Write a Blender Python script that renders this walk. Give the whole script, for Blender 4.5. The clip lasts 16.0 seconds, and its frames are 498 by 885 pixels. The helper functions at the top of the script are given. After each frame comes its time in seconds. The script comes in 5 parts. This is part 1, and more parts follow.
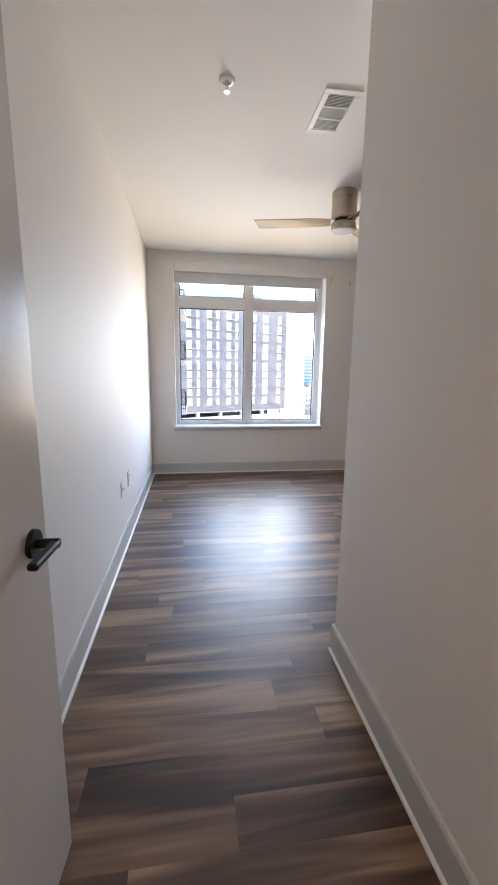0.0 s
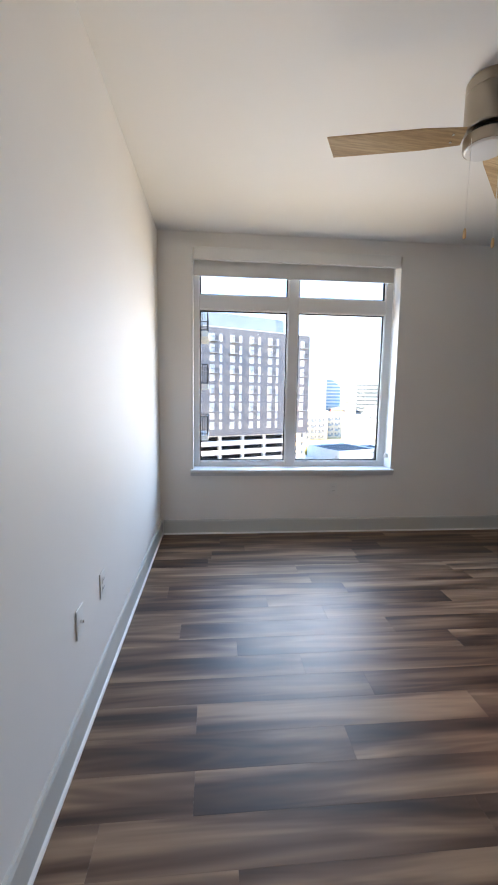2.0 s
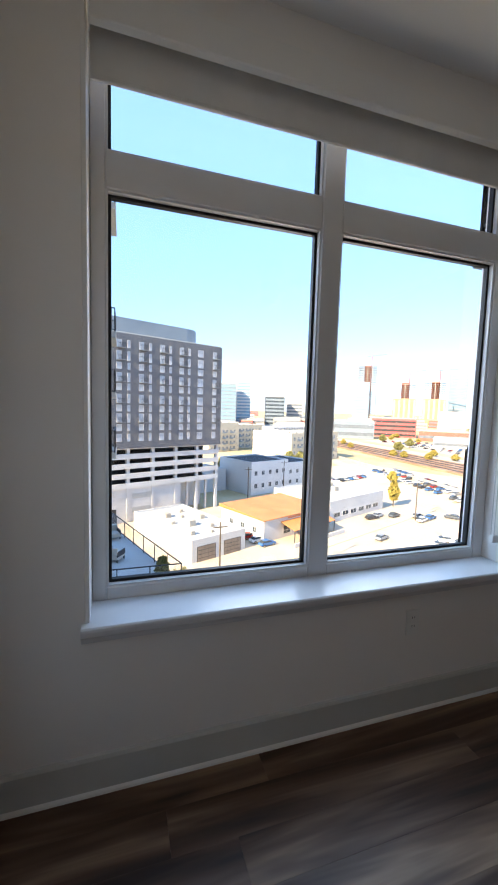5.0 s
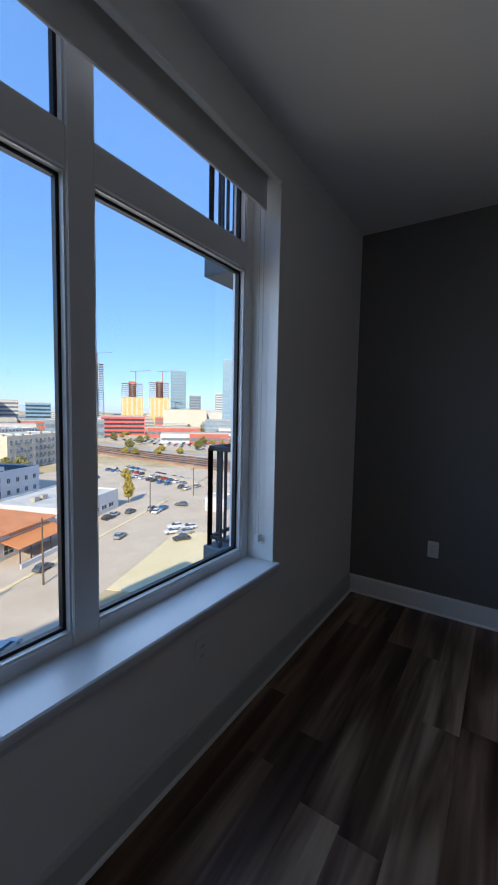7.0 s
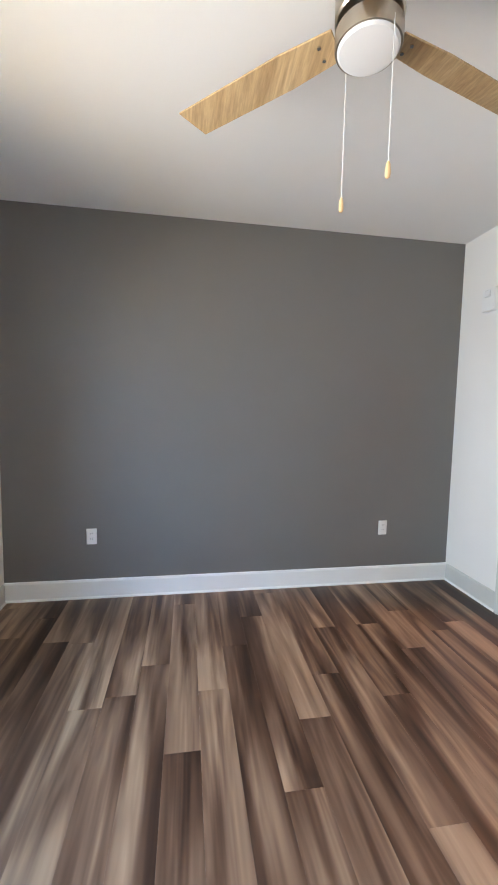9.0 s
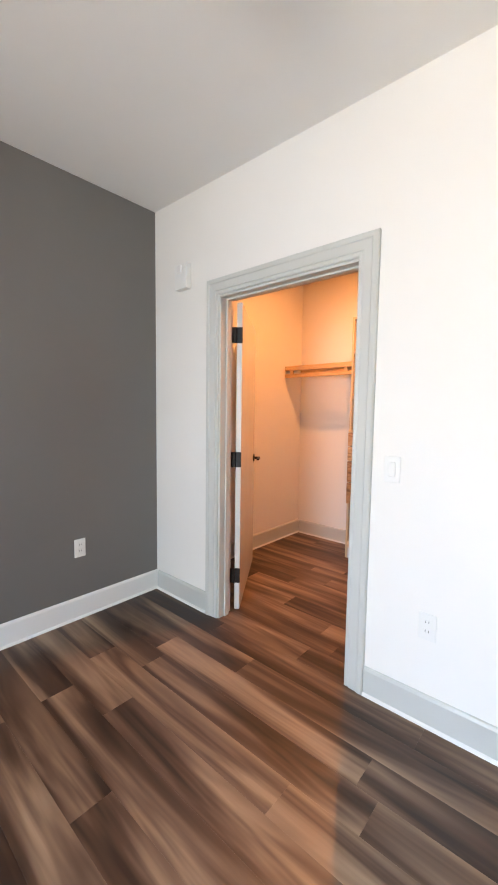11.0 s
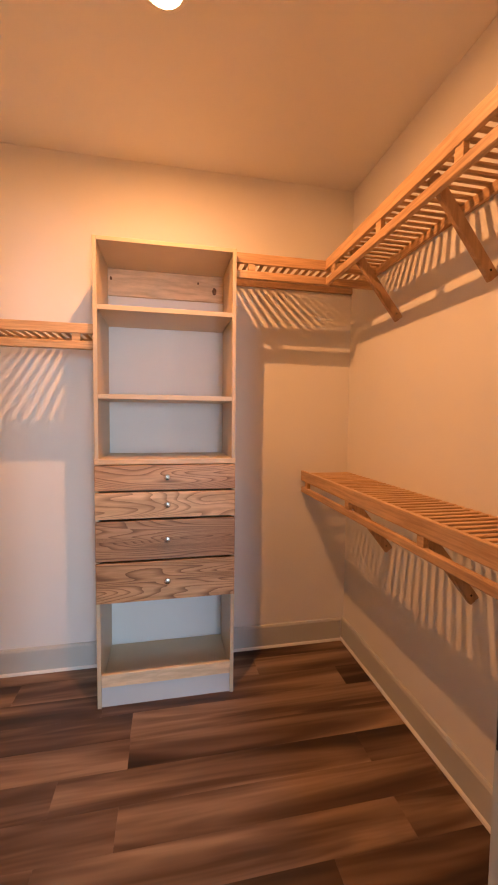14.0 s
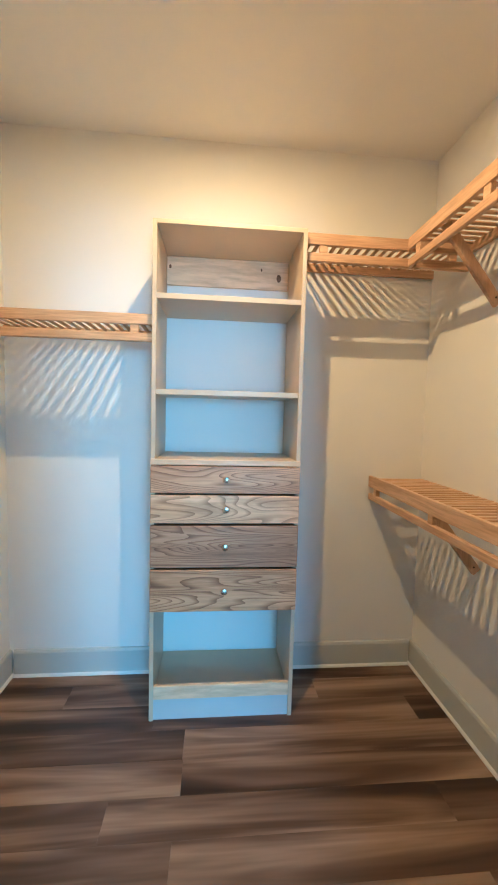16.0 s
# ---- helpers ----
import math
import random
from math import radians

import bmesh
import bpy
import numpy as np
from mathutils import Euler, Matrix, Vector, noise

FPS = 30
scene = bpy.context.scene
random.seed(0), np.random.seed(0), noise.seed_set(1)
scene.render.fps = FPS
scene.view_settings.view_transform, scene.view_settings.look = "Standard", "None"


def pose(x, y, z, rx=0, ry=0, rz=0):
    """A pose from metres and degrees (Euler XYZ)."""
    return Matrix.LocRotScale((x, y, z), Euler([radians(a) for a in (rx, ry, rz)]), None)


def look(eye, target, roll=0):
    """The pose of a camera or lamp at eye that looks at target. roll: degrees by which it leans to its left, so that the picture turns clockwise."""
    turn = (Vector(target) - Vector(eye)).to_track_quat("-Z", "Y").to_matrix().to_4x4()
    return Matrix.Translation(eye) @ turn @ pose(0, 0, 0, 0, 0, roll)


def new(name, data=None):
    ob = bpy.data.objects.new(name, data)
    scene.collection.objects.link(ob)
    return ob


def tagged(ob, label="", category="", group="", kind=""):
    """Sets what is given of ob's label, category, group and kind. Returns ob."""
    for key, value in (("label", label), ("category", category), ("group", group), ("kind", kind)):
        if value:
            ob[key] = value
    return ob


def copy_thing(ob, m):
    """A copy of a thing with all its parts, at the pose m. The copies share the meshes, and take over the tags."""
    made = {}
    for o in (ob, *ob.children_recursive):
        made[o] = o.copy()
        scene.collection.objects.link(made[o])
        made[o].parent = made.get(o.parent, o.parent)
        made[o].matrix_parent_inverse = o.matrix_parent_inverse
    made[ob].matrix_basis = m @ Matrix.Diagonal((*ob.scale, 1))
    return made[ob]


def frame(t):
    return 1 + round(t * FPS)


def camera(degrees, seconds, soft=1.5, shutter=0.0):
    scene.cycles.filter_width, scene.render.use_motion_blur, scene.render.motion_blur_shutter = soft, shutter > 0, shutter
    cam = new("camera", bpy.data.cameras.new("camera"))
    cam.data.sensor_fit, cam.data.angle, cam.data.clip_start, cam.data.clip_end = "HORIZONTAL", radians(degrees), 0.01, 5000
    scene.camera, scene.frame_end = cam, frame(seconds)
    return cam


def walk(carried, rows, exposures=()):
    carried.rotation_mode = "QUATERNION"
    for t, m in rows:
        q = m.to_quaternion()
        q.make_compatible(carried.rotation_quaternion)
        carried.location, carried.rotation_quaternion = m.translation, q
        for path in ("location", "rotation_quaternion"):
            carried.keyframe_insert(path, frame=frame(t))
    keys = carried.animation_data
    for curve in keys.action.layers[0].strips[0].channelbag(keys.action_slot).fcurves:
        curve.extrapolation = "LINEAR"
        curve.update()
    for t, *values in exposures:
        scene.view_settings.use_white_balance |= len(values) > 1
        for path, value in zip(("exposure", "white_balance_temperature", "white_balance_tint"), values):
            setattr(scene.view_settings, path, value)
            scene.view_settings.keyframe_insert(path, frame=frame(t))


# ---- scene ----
cam = camera(65.3, 16.0, soft=1.9)

PATH = [
    (0, (0.531, -5.049, 1.328), (0.811, -3.101, 0.969), 0.8),
    (0.5, (0.573, -4.747, 1.337), (0.792, -2.792, 0.976), 0.7),
    (1, (0.596, -4.391, 1.339), (0.765, -2.426, 1.009), 0.7),
    (1.5, (0.551, -4.012, 1.324), (0.717, -2.037, 1.054), 0.7),
    (2, (0.513, -3.627, 1.325), (0.685, -1.649, 1.083), 0.8),
    (2.5, (0.487, -3.244, 1.334), (0.672, -1.265, 1.112), 0.9),
    (3, (0.428, -2.83, 1.342), (0.653, -0.853, 1.134), 0.9),
    (3.2, (0.412, -2.662, 1.34), (0.658, -0.688, 1.135), 1.0),
    (5.3, (0.416, -1.198, 1.387), (1.186, 0.64, 1.217), 1.4),
    (5.5, (0.422, -1.102, 1.397), (1.309, 0.683, 1.223), 1.2),
    (6, (0.422, -0.966, 1.398), (1.558, 0.673, 1.243), 1.0),
    (6.5, (0.456, -0.941, 1.404), (1.857, 0.478, 1.249), 1.0),
    (7, (0.499, -0.989, 1.403), (2.159, 0.115, 1.25), 1.1),
    (7.5, (0.537, -1.074, 1.4), (2.401, -0.365, 1.244), 1.3),
    (8, (0.56, -1.139, 1.4), (2.526, -0.809, 1.239), 1.2),
    (8.5, (0.557, -1.222, 1.396), (2.55, -1.226, 1.236), 1.0),
    (9, (0.575, -1.277, 1.399), (2.543, -1.592, 1.231), 1.1),
    (9.5, (0.587, -1.404, 1.365), (2.484, -2.019, 1.21), 1.2),
    (10, (0.633, -1.523, 1.357), (2.386, -2.473, 1.198), 1.2),
    (10.2, (0.682, -1.563, 1.355), (2.364, -2.633, 1.191), 1.1),
    (12.3, (1.914, -2.21, 1.345), (2.451, -4.131, 1.203), 0.4),
    (12.5, (2.018, -2.317, 1.337), (2.439, -4.267, 1.197), 0.4),
    (12.7, (2.087, -2.447, 1.33), (2.405, -4.418, 1.199), 0.4),
    (13, (2.181, -2.616, 1.358), (2.329, -4.606, 1.227), 0.4),
    (13.5, (2.319, -2.907, 1.377), (2.174, -4.897, 1.243), 0.6),
    (14, (2.371, -3.124, 1.38), (1.97, -5.08, 1.262), 0.6),
    (14.5, (2.386, -3.233, 1.384), (1.704, -5.108, 1.255), 0.9),
    (15, (2.428, -3.294, 1.385), (1.712, -5.155, 1.233), 1.1),
    (15.5, (2.432, -3.31, 1.389), (1.966, -5.249, 1.236), 1.6),
    (16, (2.438, -3.306, 1.388), (2.259, -5.293, 1.248), 1.5),
]
EXPOSURES = [
    (0.0, 3.25, 6500, 14), (1.0, 3.0, 6400, 12), (2.5, 2.75, 6400, 12), (3.2, 2.35, 6300, 12), (5.3, 1.3, 6350, 12), (6.0, 0.7, 5550, 10), (6.4, 0.6, 5450, 10), (7.4, 0.4, 5350, 12),
    (8.0, 2.2, 5900, 12), (8.5, 3.5, 6100, 10), (9.0, 3.8, 6300, 10), (10.2, 3.83, 6400, 10),
    (12.5, 3.3, 7200, 20), (13.0, 3.15, 7300, 22), (13.5, 3.25, 7200, 22), (14.0, 3.46, 5350, 2), (14.5, 3.67, 4250, -12), (15.0, 3.83, 3230, -27), (16.0, 3.85, 3210, -30),
]
walk(cam, [(t, look(e, a, r)) for t, e, a, r in PATH], EXPOSURES)

# ---- world and light ----
SUN_EL, SUN_AZ = radians(33), radians(242)   # azimuth clockwise from +y
world = bpy.data.worlds.new("sky")
scene.world = world
world.use_nodes = True
wn = world.node_tree.nodes
sky = wn.new("ShaderNodeTexSky")
sky.sky_type = "NISHITA"
sky.sun_disc = False
sky.sun_elevation, sky.sun_rotation = SUN_EL, SUN_AZ
sky.air_density, sky.dust_density, sky.ozone_density = 1.0, 0.25, 2.2
wn["Background"].inputs["Strength"].default_value = 0.15
azure = wn.new("ShaderNodeMix")
azure.data_type, azure.inputs[0].default_value = "RGBA", 0.6
azure.inputs[7].default_value = (1.33, 2.56, 4.85, 1.0)   # clear autumn blue
wl = world.node_tree.links
wl.new(sky.outputs["Color"], azure.inputs[6])
wl.new(azure.outputs[2], wn["Background"].inputs["Color"])


def lamp(name, kind, m, energy, colour, **settings):
    data = bpy.data.lights.new(name, kind)
    data.energy, data.color = energy, colour
    if "size" in settings:
        data.shape, data.size = "DISK", settings["size"]
    if "angle" in settings:
        data.angle = settings["angle"]
    if "spread" in settings:
        data.spread = settings["spread"]
    ob = new(name, data)
    ob.matrix_world = m
    return ob


sun_from = Vector((math.sin(SUN_AZ) * math.cos(SUN_EL), math.cos(SUN_AZ) * math.cos(SUN_EL), math.sin(SUN_EL)))
lamp("sun", "SUN", look(sun_from * 50, (0, 0, 0)), 5.0, (1.0, 0.84, 0.58), angle=radians(0.53))


def window_lamp(name, y, aside, up, energy, colour, spread):
    """Added area lamp outside the opening, standing in for daylight; narrower than the glass."""
    data = bpy.data.lights.new(name, "AREA")
    data.shape, data.size, data.size_y, data.energy, data.color = "RECTANGLE", 1.24, 1.66, energy, colour
    data.spread = radians(spread)
    ob = new(name, data)
    ob.matrix_world = look((1.50, y, 1.50), (1.50 + aside, y - 1, 1.50 + up))
    return ob


window_lamp("window_sky_light", 0.62, 0.0, -0.60, 7.4, (0.56, 0.77, 1.0), 150)       # added lamp in place of blue sky from above
window_lamp("window_ground_light", 0.64, -0.22, 0.42, 4.6, (1.0, 0.80, 0.55), 140)       # added lamp in place of sunlit ground from below
CLOSET_LAMP = (2.386, -4.458, 2.74)
lamp("closet_light_bulb", "AREA", look((2.39, -4.472, 2.715), (2.39, -4.472, 0)), 2.75, (1.0, 0.36, 0.095), size=0.016)
HALL_LAMP = (0.62, -6.05, 2.74)
lamp("hall_light_bulb", "AREA", look((0.62, -6.05, 2.70), (0.62, -6.05, 0)), 1.0, (1.0, 0.55, 0.27), size=0.12)


# ---- materials ----
def nodes_of(name, rough=0.5, metal=0.0, spec=0.5):
    m = bpy.data.materials.new(name)
    m.use_nodes = True
    b = m.node_tree.nodes["Principled BSDF"]
    b.inputs["Roughness"].default_value, b.inputs["Metallic"].default_value = rough, metal
    b.inputs["Specular IOR Level"].default_value = spec
    return m, m.node_tree.nodes, m.node_tree.links, b


def coords(n, l, scale=(1, 1, 1), shuffle=False):
    tc = n.new("ShaderNodeTexCoord")
    mp = n.new("ShaderNodeMapping")
    mp.inputs["Scale"].default_value = scale
    l.new(tc.outputs["Object"], mp.inputs["Vector"])
    if shuffle:
        oi = n.new("ShaderNodeObjectInfo")
        mul = n.new("ShaderNodeVectorMath")
        mul.operation = "SCALE"
        mul.inputs[0].default_value = (37.0, 71.0, 53.0)
        l.new(oi.outputs["Random"], mul.inputs["Scale"])
        l.new(mul.outputs["Vector"], mp.inputs["Location"])
    return mp.outputs["Vector"]


def noise_of(n, l, vec, scale, detail=4.0, rough=0.55, distort=0.0):
    t = n.new("ShaderNodeTexNoise")
    t.inputs["Scale"].default_value, t.inputs["Detail"].default_value = scale, detail
    t.inputs["Roughness"].default_value, t.inputs["Distortion"].default_value = rough, distort
    l.new(vec, t.inputs["Vector"])
    return t.outputs["Fac"]


def ramp_of(n, l, fac, stops, interp="LINEAR"):
    r = n.new("ShaderNodeValToRGB")
    r.color_ramp.interpolation = interp
    while len(r.color_ramp.elements) < len(stops):
        r.color_ramp.elements.new(0.5)
    for e, (p, c) in zip(r.color_ramp.elements, stops):
        e.position, e.color = p, (*c, 1)
    l.new(fac, r.inputs["Fac"])
    return r.outputs["Color"]


def mix_of(n, l, fac, a, b, mode="MIX"):
    m = n.new("ShaderNodeMix")
    m.data_type, m.blend_type = "RGBA", mode
    for key, v in (("Factor", fac), ("A", a), ("B", b)):
        s = [i for i in m.inputs if i.name == key and (i.type == "RGBA" or key == "Factor" and i.type == "VALUE")][0]
        if isinstance(v, (int, float)):
            s.default_value = v
        elif isinstance(v, tuple):
            s.default_value = (*v, 1)
        else:
            l.new(v, s)
    return [o for o in m.outputs if o.type == "RGBA"][0]


def bump_of(n, l, b, height, strength=0.1, dist=0.01):
    bp = n.new("ShaderNodeBump")
    bp.inputs["Strength"].default_value, bp.inputs["Distance"].default_value = strength, dist
    l.new(height, bp.inputs["Height"])
    l.new(bp.outputs["Normal"], b.inputs["Normal"])


def rough_of(n, l, b, fac, lo, hi):
    mr = n.new("ShaderNodeMapRange")
    mr.inputs["To Min"].default_value, mr.inputs["To Max"].default_value = lo, hi
    l.new(fac, mr.inputs["Value"])
    l.new(mr.outputs["Result"], b.inputs["Roughness"])


def paint(name, col, rough=0.6, vary=0.05, scale=1.2, grain=220.0, bump=0.06, spec=0.4, metal=0.0):
    """A painted or plain surface with faint blotches and a fine grain."""
    m, n, l, b = nodes_of(name, rough, metal, spec)
    vec = coords(n, l)
    big = noise_of(n, l, vec, scale, 5.0)
    fine = noise_of(n, l, vec, grain, 2.0)
    lo, hi = tuple(c * (1 - vary) for c in col), tuple(min(1, c * (1 + vary)) for c in col)
    l.new(ramp_of(n, l, big, [(0.3, lo), (0.7, hi)]), b.inputs["Base Color"])
    rough_of(n, l, b, big, max(0.02, rough - 0.06), min(1, rough + 0.06))
    if bump:
        bump_of(n, l, b, fine, bump, 0.002)
    return m


def wood(name, dark, mid, light, stretch, rough=0.45, shuffle=True, rings=0.0, bump=0.12, ring_scale=9.0):
    """Grain along the axis whose stretch is smallest."""
    m, n, l, b = nodes_of(name, rough)
    vec = coords(n, l, stretch, shuffle)
    a = noise_of(n, l, vec, 1.0, 5.0, 0.6, 0.6)
    f = noise_of(n, l, vec, 6.0, 4.0, 0.6, 0.2)
    col = ramp_of(n, l, a, [(0.28, dark), (0.5, mid), (0.72, light)])
    fine = ramp_of(n, l, f, [(0.35, (0.72, 0.70, 0.68)), (0.62, (1.08, 1.08, 1.08))])
    col = mix_of(n, l, 0.8, col, fine, "MULTIPLY")
    if rings:
        field = noise_of(n, l, coords(n, l, (stretch[0], stretch[1], stretch[2] * 0.6), shuffle), 1.0, 1.5, 0.4, 0.3)
        mul, fr = n.new("ShaderNodeMath"), n.new("ShaderNodeMath")
        mul.operation, fr.operation = "MULTIPLY", "FRACT"
        mul.inputs[1].default_value = ring_scale
        l.new(field, mul.inputs[0])
        l.new(mul.outputs[0], fr.inputs[0])
        lines = ramp_of(n, l, fr.outputs[0], [(0.0, (0.30, 0.24, 0.19)), (0.2, (0.66, 0.60, 0.55)), (0.42, (1, 1, 1)), (0.9, (1, 1, 1))])
        col = mix_of(n, l, rings, col, lines, "MULTIPLY")
    l.new(col, b.inputs["Base Color"])
    rough_of(n, l, b, f, rough - 0.08, rough + 0.1)
    bump_of(n, l, b, f, bump, 0.002)
    return m


def plank_wood(name):
    """Vinyl plank: taupe to dark brown streaks, a tone of its own for each board."""
    m, n, l, b = nodes_of(name, 0.36, 0.0, 0.5)
    vec = coords(n, l, (0.8, 9.0, 1.0), True)
    a = noise_of(n, l, vec, 1.0, 3.0, 0.55, 0.45)
    vec2 = coords(n, l, (2.4, 55.0, 1.0), True)
    f = noise_of(n, l, vec2, 1.0, 5.0, 0.65, 0.3)
    oi = n.new("ShaderNodeObjectInfo")
    add = n.new("ShaderNodeMath")
    add.operation = "MULTIPLY_ADD"
    add.inputs[1].default_value, add.inputs[2].default_value = 0.12, -0.06
    l.new(oi.outputs["Random"], add.inputs[0])
    s = n.new("ShaderNodeMath")
    l.new(a, s.inputs[0])
    l.new(add.outputs[0], s.inputs[1])
    col = ramp_of(n, l, s.outputs[0], [(0.33, (0.028, 0.013, 0.007)), (0.43, (0.080, 0.042, 0.024)), (0.53, (0.165, 0.100, 0.062)), (0.67, (0.325, 0.222, 0.142))])
    fine = ramp_of(n, l, f, [(0.3, (0.74, 0.72, 0.70)), (0.65, (1.1, 1.1, 1.1))])
    l.new(mix_of(n, l, 0.4, col, fine, "MULTIPLY"), b.inputs["Base Color"])
    rough_of(n, l, b, f, 0.33, 0.50)
    bump_of(n, l, b, f, 0.10, 0.001)
    return m


def glass_of(name, tint=(1, 1, 1), gloss=0.02):
    m = bpy.data.materials.new(name)
    m.use_nodes = True
    n, l = m.node_tree.nodes, m.node_tree.links
    n.remove(n["Principled BSDF"])
    tr, gl, mx, fr, pw, ad = (n.new("ShaderNode" + k) for k in ("BsdfTransparent", "BsdfGlossy", "MixShader", "LayerWeight", "Math", "Math"))
    pw.operation, ad.operation = "POWER", "MULTIPLY_ADD"
    pw.inputs[1].default_value = 4.0
    ad.inputs[1].default_value, ad.inputs[2].default_value = 0.5, 0.03
    tr.inputs["Color"].default_value = (*tint, 1)
    gl.inputs["Roughness"].default_value = gloss
    l.new(fr.outputs["Facing"], pw.inputs[0])
    l.new(pw.outputs[0], ad.inputs[0])
    l.new(ad.outputs[0], mx.inputs[0])
    l.new(tr.outputs[0], mx.inputs[1])
    l.new(gl.outputs[0], mx.inputs[2])
    l.new(mx.outputs[0], n["Material Output"].inputs["Surface"])
    return m


def glow_of(name, col, strength):
    m = bpy.data.materials.new(name)
    m.use_nodes = True
    b = m.node_tree.nodes["Principled BSDF"]
    b.inputs["Base Color"].default_value = (*col, 1)
    b.inputs["Emission Color"].default_value = (*col, 1)
    b.inputs["Emission Strength"].default_value = strength
    return m


def mottled(name, stops, scale, rough=0.9, fine=40.0, bump=0.2, shuffle=False):
    m, n, l, b = nodes_of(name, rough, 0.0, 0.3)
    vec = coords(n, l, (1, 1, 1), shuffle)
    a, f = noise_of(n, l, vec, scale, 6.0, 0.6, 0.4), noise_of(n, l, vec, scale * fine, 3.0)
    col = ramp_of(n, l, a, stops)
    l.new(mix_of(n, l, 0.5, col, ramp_of(n, l, f, [(0.3, (0.8, 0.8, 0.8)), (0.7, (1.1, 1.1, 1.1))]), "MULTIPLY"), b.inputs["Base Color"])
    if bump:
        bump_of(n, l, b, f, bump, 0.01)
    return m


def pick_paint(name, cols, rough=0.3):
    """One of several colours for each object, by its own random number."""
    m, n, l, b = nodes_of(name, rough)
    oi = n.new("ShaderNodeObjectInfo")
    l.new(ramp_of(n, l, oi.outputs["Random"], [(i / len(cols), c) for i, c in enumerate(cols)], "CONSTANT"), b.inputs["Base Color"])
    return m


WALL = paint("wall_paint", (0.80, 0.785, 0.755), 0.62, 0.025, 0.8, 260.0, 0.12)
CEIL = paint("ceiling_paint", (0.83, 0.82, 0.80), 0.75, 0.02, 0.7, 200.0, 0.15)
DARK = paint("dark_grey_paint", (0.166, 0.158, 0.147), 0.52, 0.05, 0.9, 260.0, 0.14)
TRIM = paint("grey_trim_paint", (0.55, 0.56, 0.535), 0.38, 0.03, 3.0, 90.0, 0.03)
WHITE = paint("white_trim_paint", (0.78, 0.78, 0.76), 0.38, 0.02, 3.0, 90.0, 0.03)
DOOR = paint("door_paint", (0.62, 0.62, 0.60), 0.24, 0.02, 2.0, 120.0, 0.03)
VINYL = paint("window_vinyl", (0.66, 0.66, 0.66), 0.36, 0.03, 4.0, 150.0, 0.02)
SILL = paint("sill_paint", (0.62, 0.63, 0.64), 0.30, 0.03, 3.0, 120.0, 0.03)
GASKET = paint("black_gasket", (0.015, 0.015, 0.016), 0.6, 0.1)
FABRIC = paint("blind_fabric", (0.70, 0.70, 0.69), 0.85, 0.04, 6.0, 700.0, 0.25)
PLASTIC = paint("white_plastic", (0.78, 0.78, 0.76), 0.35, 0.02)
# near-black paint drawn as the shade in outlet slots and vent ducts
SLOT = paint("slot_shade_paint", (0.02, 0.02, 0.02), 0.7, 0.1)
BLACK = paint("matt_black_metal", (0.012, 0.012, 0.013), 0.42, 0.15, 8.0, 300.0, 0.03, 0.5, 0.6)
NICKEL = paint("brushed_nickel", (0.42, 0.37, 0.30), 0.30, 0.06, 6.0, 400.0, 0.04, 0.5, 1.0)
CHROME = paint("satin_chrome", (0.66, 0.65, 0.63), 0.22, 0.04, 9.0, 400.0, 0.02, 0.5, 1.0)
BRASS = paint("pale_brass_pull", (0.75, 0.50, 0.26), 0.35, 0.05, 9.0, 200.0, 0.02)
OPAL = paint("opal_glass", (0.80, 0.79, 0.78), 0.25, 0.01)
PLANK = plank_wood("vinyl_plank")
PINE = wood("pale_maple", (0.40, 0.24, 0.12), (0.52, 0.33, 0.17), (0.62, 0.42, 0.23), (9, 9, 0.9), 0.42)
PINE_Y = wood("cedar_along_wall", (0.44, 0.265, 0.125), (0.58, 0.37, 0.18), (0.68, 0.47, 0.255), (18, 1.2, 18), 0.42)
PINE_X = wood("cedar_across", (0.44, 0.265, 0.125), (0.58, 0.37, 0.18), (0.68, 0.47, 0.255), (1.2, 18, 18), 0.42)
ASH = wood("ash_drawer_front", (0.31, 0.165, 0.072), (0.52, 0.31, 0.155), (0.67, 0.435, 0.235), (1.0, 6, 12), 0.45, True, 0.9, 0.12, 38.0)
ASH_LIGHT = wood("light_ash_drawer_front", (0.50, 0.31, 0.15), (0.70, 0.47, 0.26), (0.80, 0.57, 0.34), (1.1, 6, 11), 0.45, True, 0.75, 0.12, 30.0)
ASH_DARK = wood("dark_ash_drawer_front", (0.22, 0.115, 0.054), (0.37, 0.215, 0.112), (0.49, 0.31, 0.172), (0.8, 6, 14), 0.45, True, 0.85, 0.12, 42.0)
PALE = wood("knotty_pale_pine", (0.66, 0.475, 0.275), (0.74, 0.555, 0.345), (0.80, 0.62, 0.40), (1.0, 6, 6), 0.45)
KICK = paint("grey_white_melamine", (0.60, 0.60, 0.59), 0.4, 0.03, 3.0, 200.0, 0.03)
KNOT = mottled("pine_knot", [(0.3, (0.10, 0.05, 0.025)), (0.7, (0.24, 0.13, 0.065))], 60.0, 0.5, 4.0, 0.05)
MELAMINE = paint("maple_melamine", (0.58, 0.475, 0.325), 0.4, 0.06, 3.0, 200.0, 0.03)
BLADE = wood("fan_blade_maple", (0.36, 0.23, 0.11), (0.48, 0.33, 0.17), (0.58, 0.42, 0.23), (1.4, 22, 10), 0.38)
GLASS = glass_of("window_glass")


